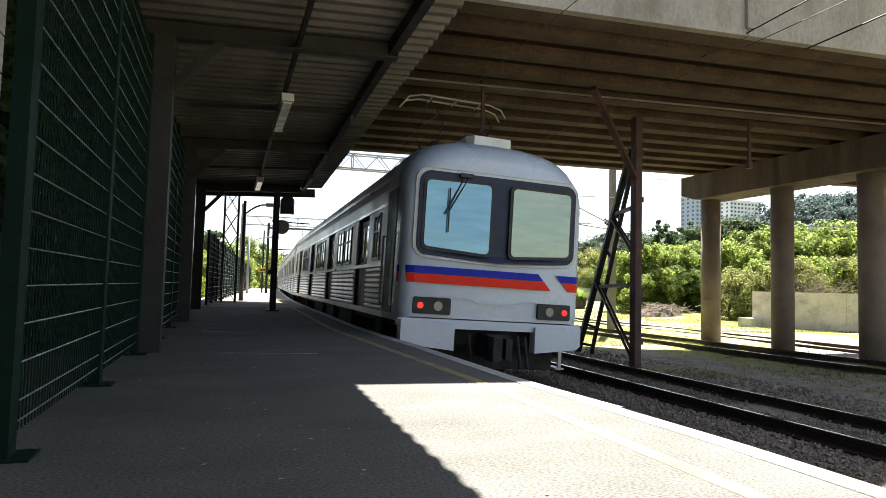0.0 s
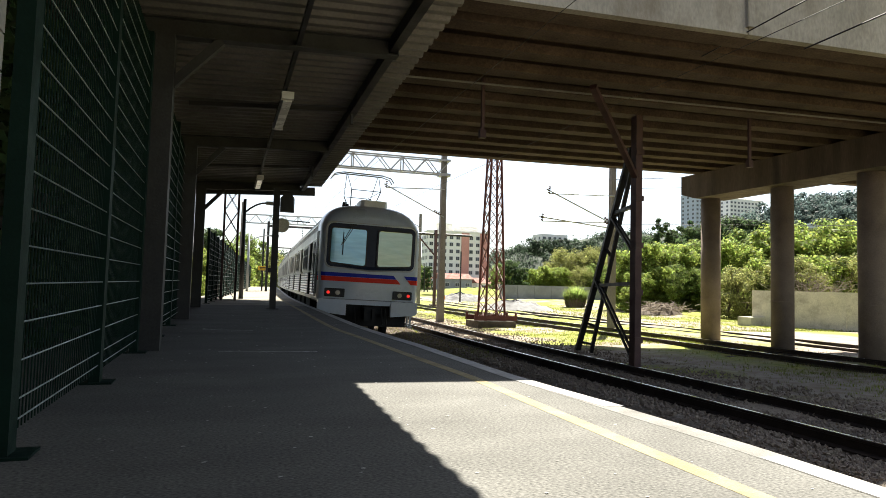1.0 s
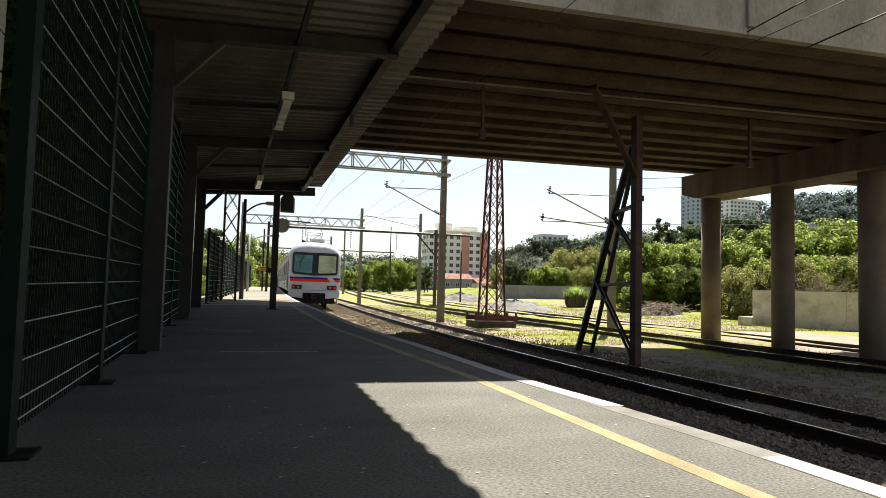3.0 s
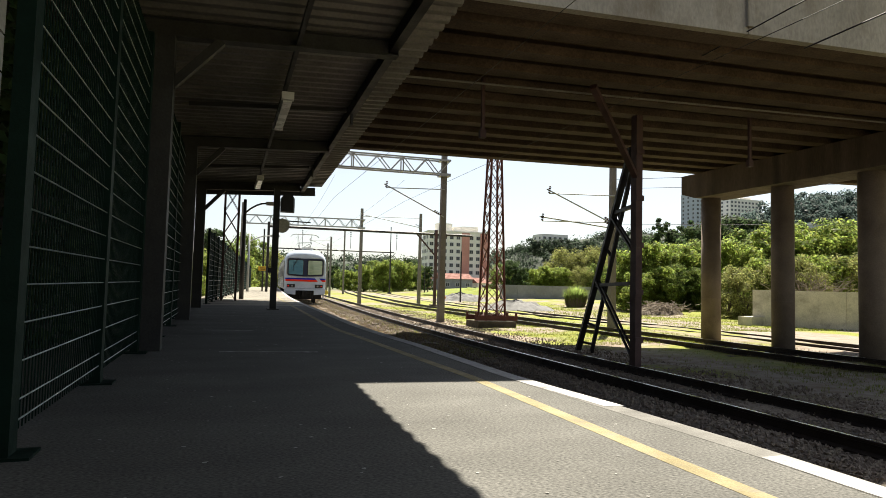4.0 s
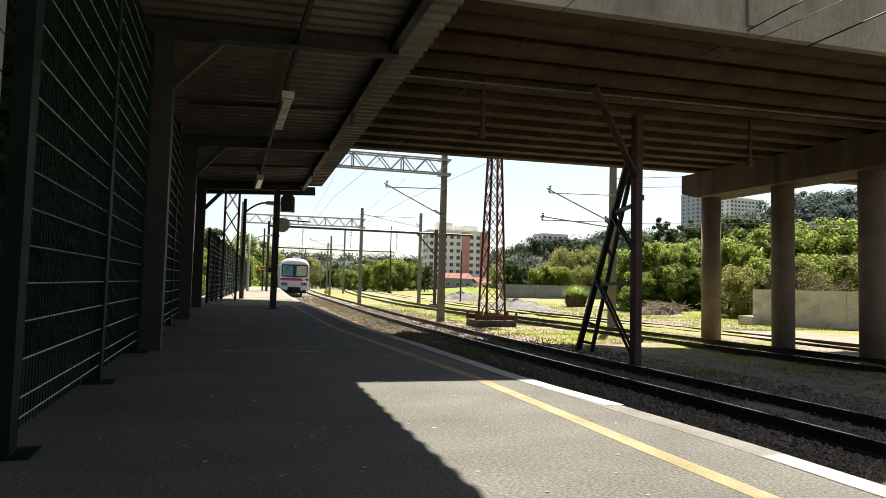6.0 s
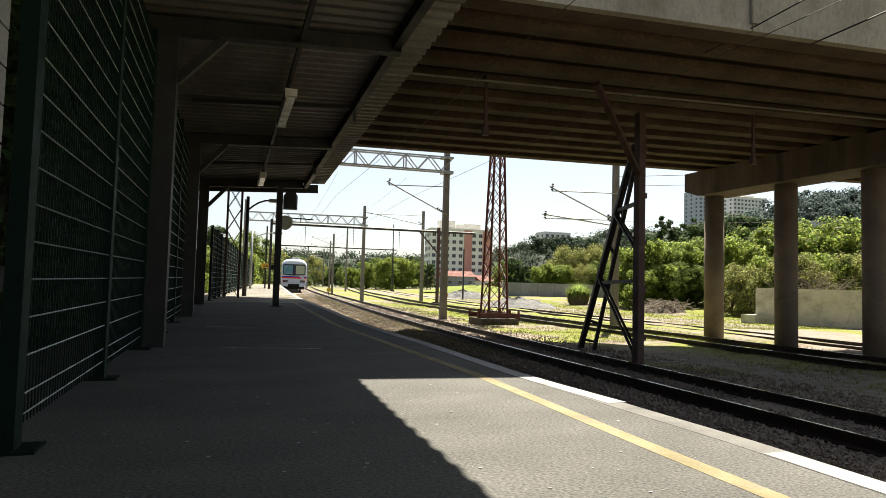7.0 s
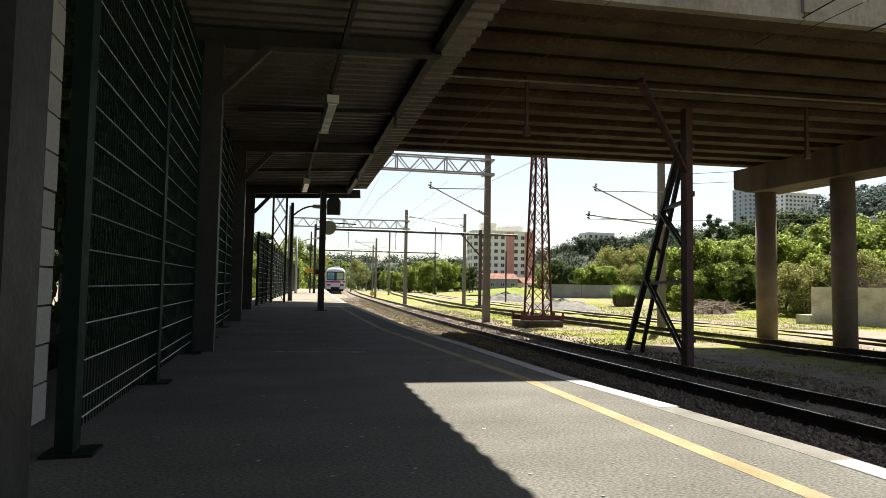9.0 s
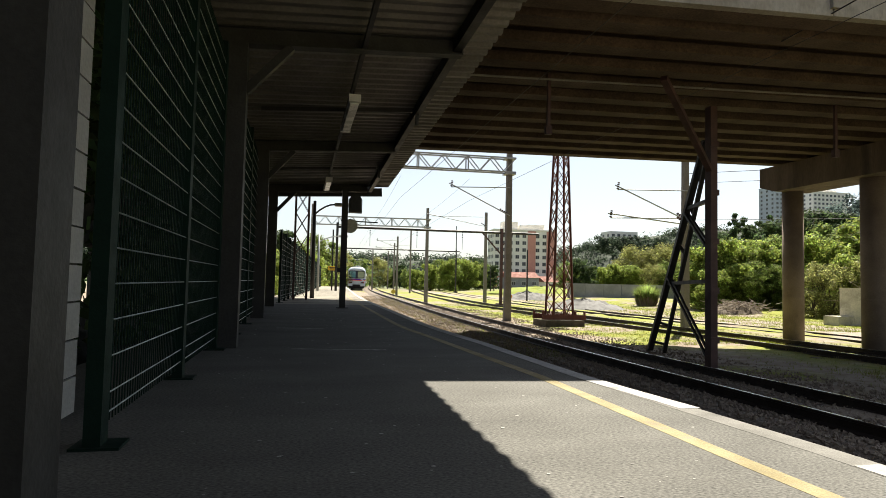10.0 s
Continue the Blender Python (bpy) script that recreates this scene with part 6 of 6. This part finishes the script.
def platform_litter():
    """Chips and grit on the asphalt, and the joints across it."""
    rng = random.Random(77)
    verts, faces = [], []
    for _ in range(420):
        y = 1.2 + 15 * rng.random() ** 1.6
        x = rng.uniform(-0.6, edge_x(y) - 0.3)
        s = rng.uniform(0.002, 0.006) * (1 + y * 0.14)
        k, n = len(verts), rng.randint(4, 6)
        a0 = rng.uniform(0, 6)
        for i in range(n):
            a = a0 + 6.283 * i / n
            r = s * rng.uniform(0.5, 1.2)
            verts.append((x + math.cos(a) * r * 1.6, y + math.sin(a) * r, 0.003))
        verts.append((x, y, 0.003 + s * 0.25))
        for i in range(n):
            faces.append((k + i, k + (i + 1) % n, k + n))
    tagged(mesh_ob("platform_grit", verts, faces, M_CHIP, None, "pale grit and paper scraps on the platform"), kind="stuff")
    # thin pale strips of uneven width across the asphalt
    for y, x0, x1, w in ((6.95, -0.05, 0.95, 0.05), (9.9, -0.3, 0.4, 0.05)):
        v, f = [], []
        n = 18
        for i in range(n + 1):
            x = x0 + (x1 - x0) * i / n
            c = y + 0.05 * noise.noise((x * 4, y, 0)) - 0.12 * i / n
            h = w * (0.2 + abs(noise.noise((x * 9, y, 3))))
            v += [(x, c - h, 0.004), (x, c + h, 0.004)]
        for i in range(n):
            f.append((2 * i, 2 * i + 2, 2 * i + 3, 2 * i + 1))
        ob = mesh_ob("asphalt_crack", v, f, M_CHIP, None, "pale crumbling crack in the asphalt")
        ob["category"] = "crack"
    for k in range(14):
        y = 21.0 + 2.4 * k
        bm = bmesh.new()
        bar(bm, (fence_x(y), y, -0.001), (edge_x(y) - 0.16, y, -0.001), 0.07, 0.006)
        tagged(part("paving_joint", bm, M_ASPHALT, None, "dark joint across the paving"), kind="structure")


M_CHIP = material("pale_grit", (0.42, 0.41, 0.38), 0.9, vary=0.3, bump=0.1, island=0.4)


def loose_ground():
    scatter_on("ballast_stones", [
        (lambda y: track_x(y) + 1.1, lambda y: track_x(y) + 2.2, 4, 60, 9000, 0.035),
        (lambda y: track_x(y) + 2.0, lambda y: track_x(y) + 5.0, 3, 45, 13000, 0.033),
        (lambda y: edge_x(y) + 0.25, lambda y: track_x(y) + 1.2, 3, 60, 7000, 0.035),
        (lambda y: track_x(y) + 5.0, lambda y: track_x(y) + 6.2, 6, 40, 2500, 0.035)],
        M_STONE, "loose brown ballast stones between the tracks", 31, bed_height)
    scatter_on("dry_grass", [
        (lambda y: edge_x(y) + 1.6, lambda y: track_x(y) + 1.9, 15, 70, 7000, 0.06),
        (lambda y: 13.0, lambda y: 17.0, 8, 22, 2500, 0.05)],
        M_STRAW, "dry straw-coloured grass beside the track", 33, lambda x, y: max(ground_height(x, y), bed_height(x, y) - 0.01))
    scatter_on("grass_tufts", [
        (lambda y: 9.8, lambda y: 16.5, 16.5, 48, 9000, 0.055),
        (lambda y: 9.8, lambda y: 16.5, 7, 16.5, 700, 0.05),
        (lambda y: 11.0, lambda y: 14.4, 6.5, 11.5, 1500, 0.05),
        (lambda y: 9.9, lambda y: 13.2, 5, 14, 500, 0.05),
        (lambda y: 20.5, lambda y: 30.0, 22, 60, 9000, 0.075),
        (lambda y: track_x(y) + 1.0, lambda y: track_x(y) + 2.2, 13, 60, 1300, 0.06)],
        M_GRASS, "dry yellow-green grass tufts beside the tracks", 32, lambda x, y: max(ground_height(x, y), bed_height(x, y) - 0.01))


M_PANEL = material("pale_stainless_panel", (0.66, 0.66, 0.64), 0.45, metal=0.35, vary=0.15, scale=1.2, fine=20, bump=0.03)
# dark steel that paints the shade between the bright flutes
M_GROOVE = material("groove_shade_steel", (0.10, 0.10, 0.10), 0.6, metal=0.5, vary=0.3, bump=0.05)
ground()
platform()
track("near_track", "railway track beside the platform", lambda y: track_frame(y, 0.0, NEAR_RAIL_Z), -20, 320, 1.5, 70)
track("middle_track", "second railway track on dark sleepers", lambda y: track_frame(y, SECOND), -20, 320, 1.5, 120)
track("siding", "rusty siding between grass and piers", plain_frame(side_track_x, -0.78), -25, 200, 2.0, 60)
track("siding", "half-buried siding along the dusty lane", plain_frame(lambda y: side_track_x(y) + 5.3, -0.885), -25, 160, 2.0, 0)
viaduct()
canopy()
col = canopy_column()
col.matrix_world = pose(-0.745, COLUMN_YS[3], 0)
for y in COLUMN_YS[:3] + COLUMN_YS[4:]:
    copy_thing(col, pose(-0.745, y, -0.018 * (y - 7.06)))
panel = fence_panel()
panel.matrix_world = pose(-0.845, 3.06, 0)
far_panel = fence_panel(0.013, 2.3)
far_panel.matrix_world = pose(fence_x(20.43), 20.43, 0, 0, 0, -math.degrees(math.atan(0.0575)))
for k in range(1, 37):
    y = 3.06 + k * FENCE_STEP
    if y < 16.5:
        copy_thing(panel, pose(-0.845, y, 0))
    elif y > 20.5:
        copy_thing(far_panel, pose(fence_x(y), y, 0, 0, 0, -math.degrees(math.atan(0.0575))))
ballast_bed("ballast_bed_near", 0.0, -20, 300, NEAR_RAIL_Z)
ballast_bed("ballast_bed_second", SECOND, -20, 300)
railway_furniture()
platform_things()
background()
loose_ground()
platform_litter()
cars = train()
motions(cars)
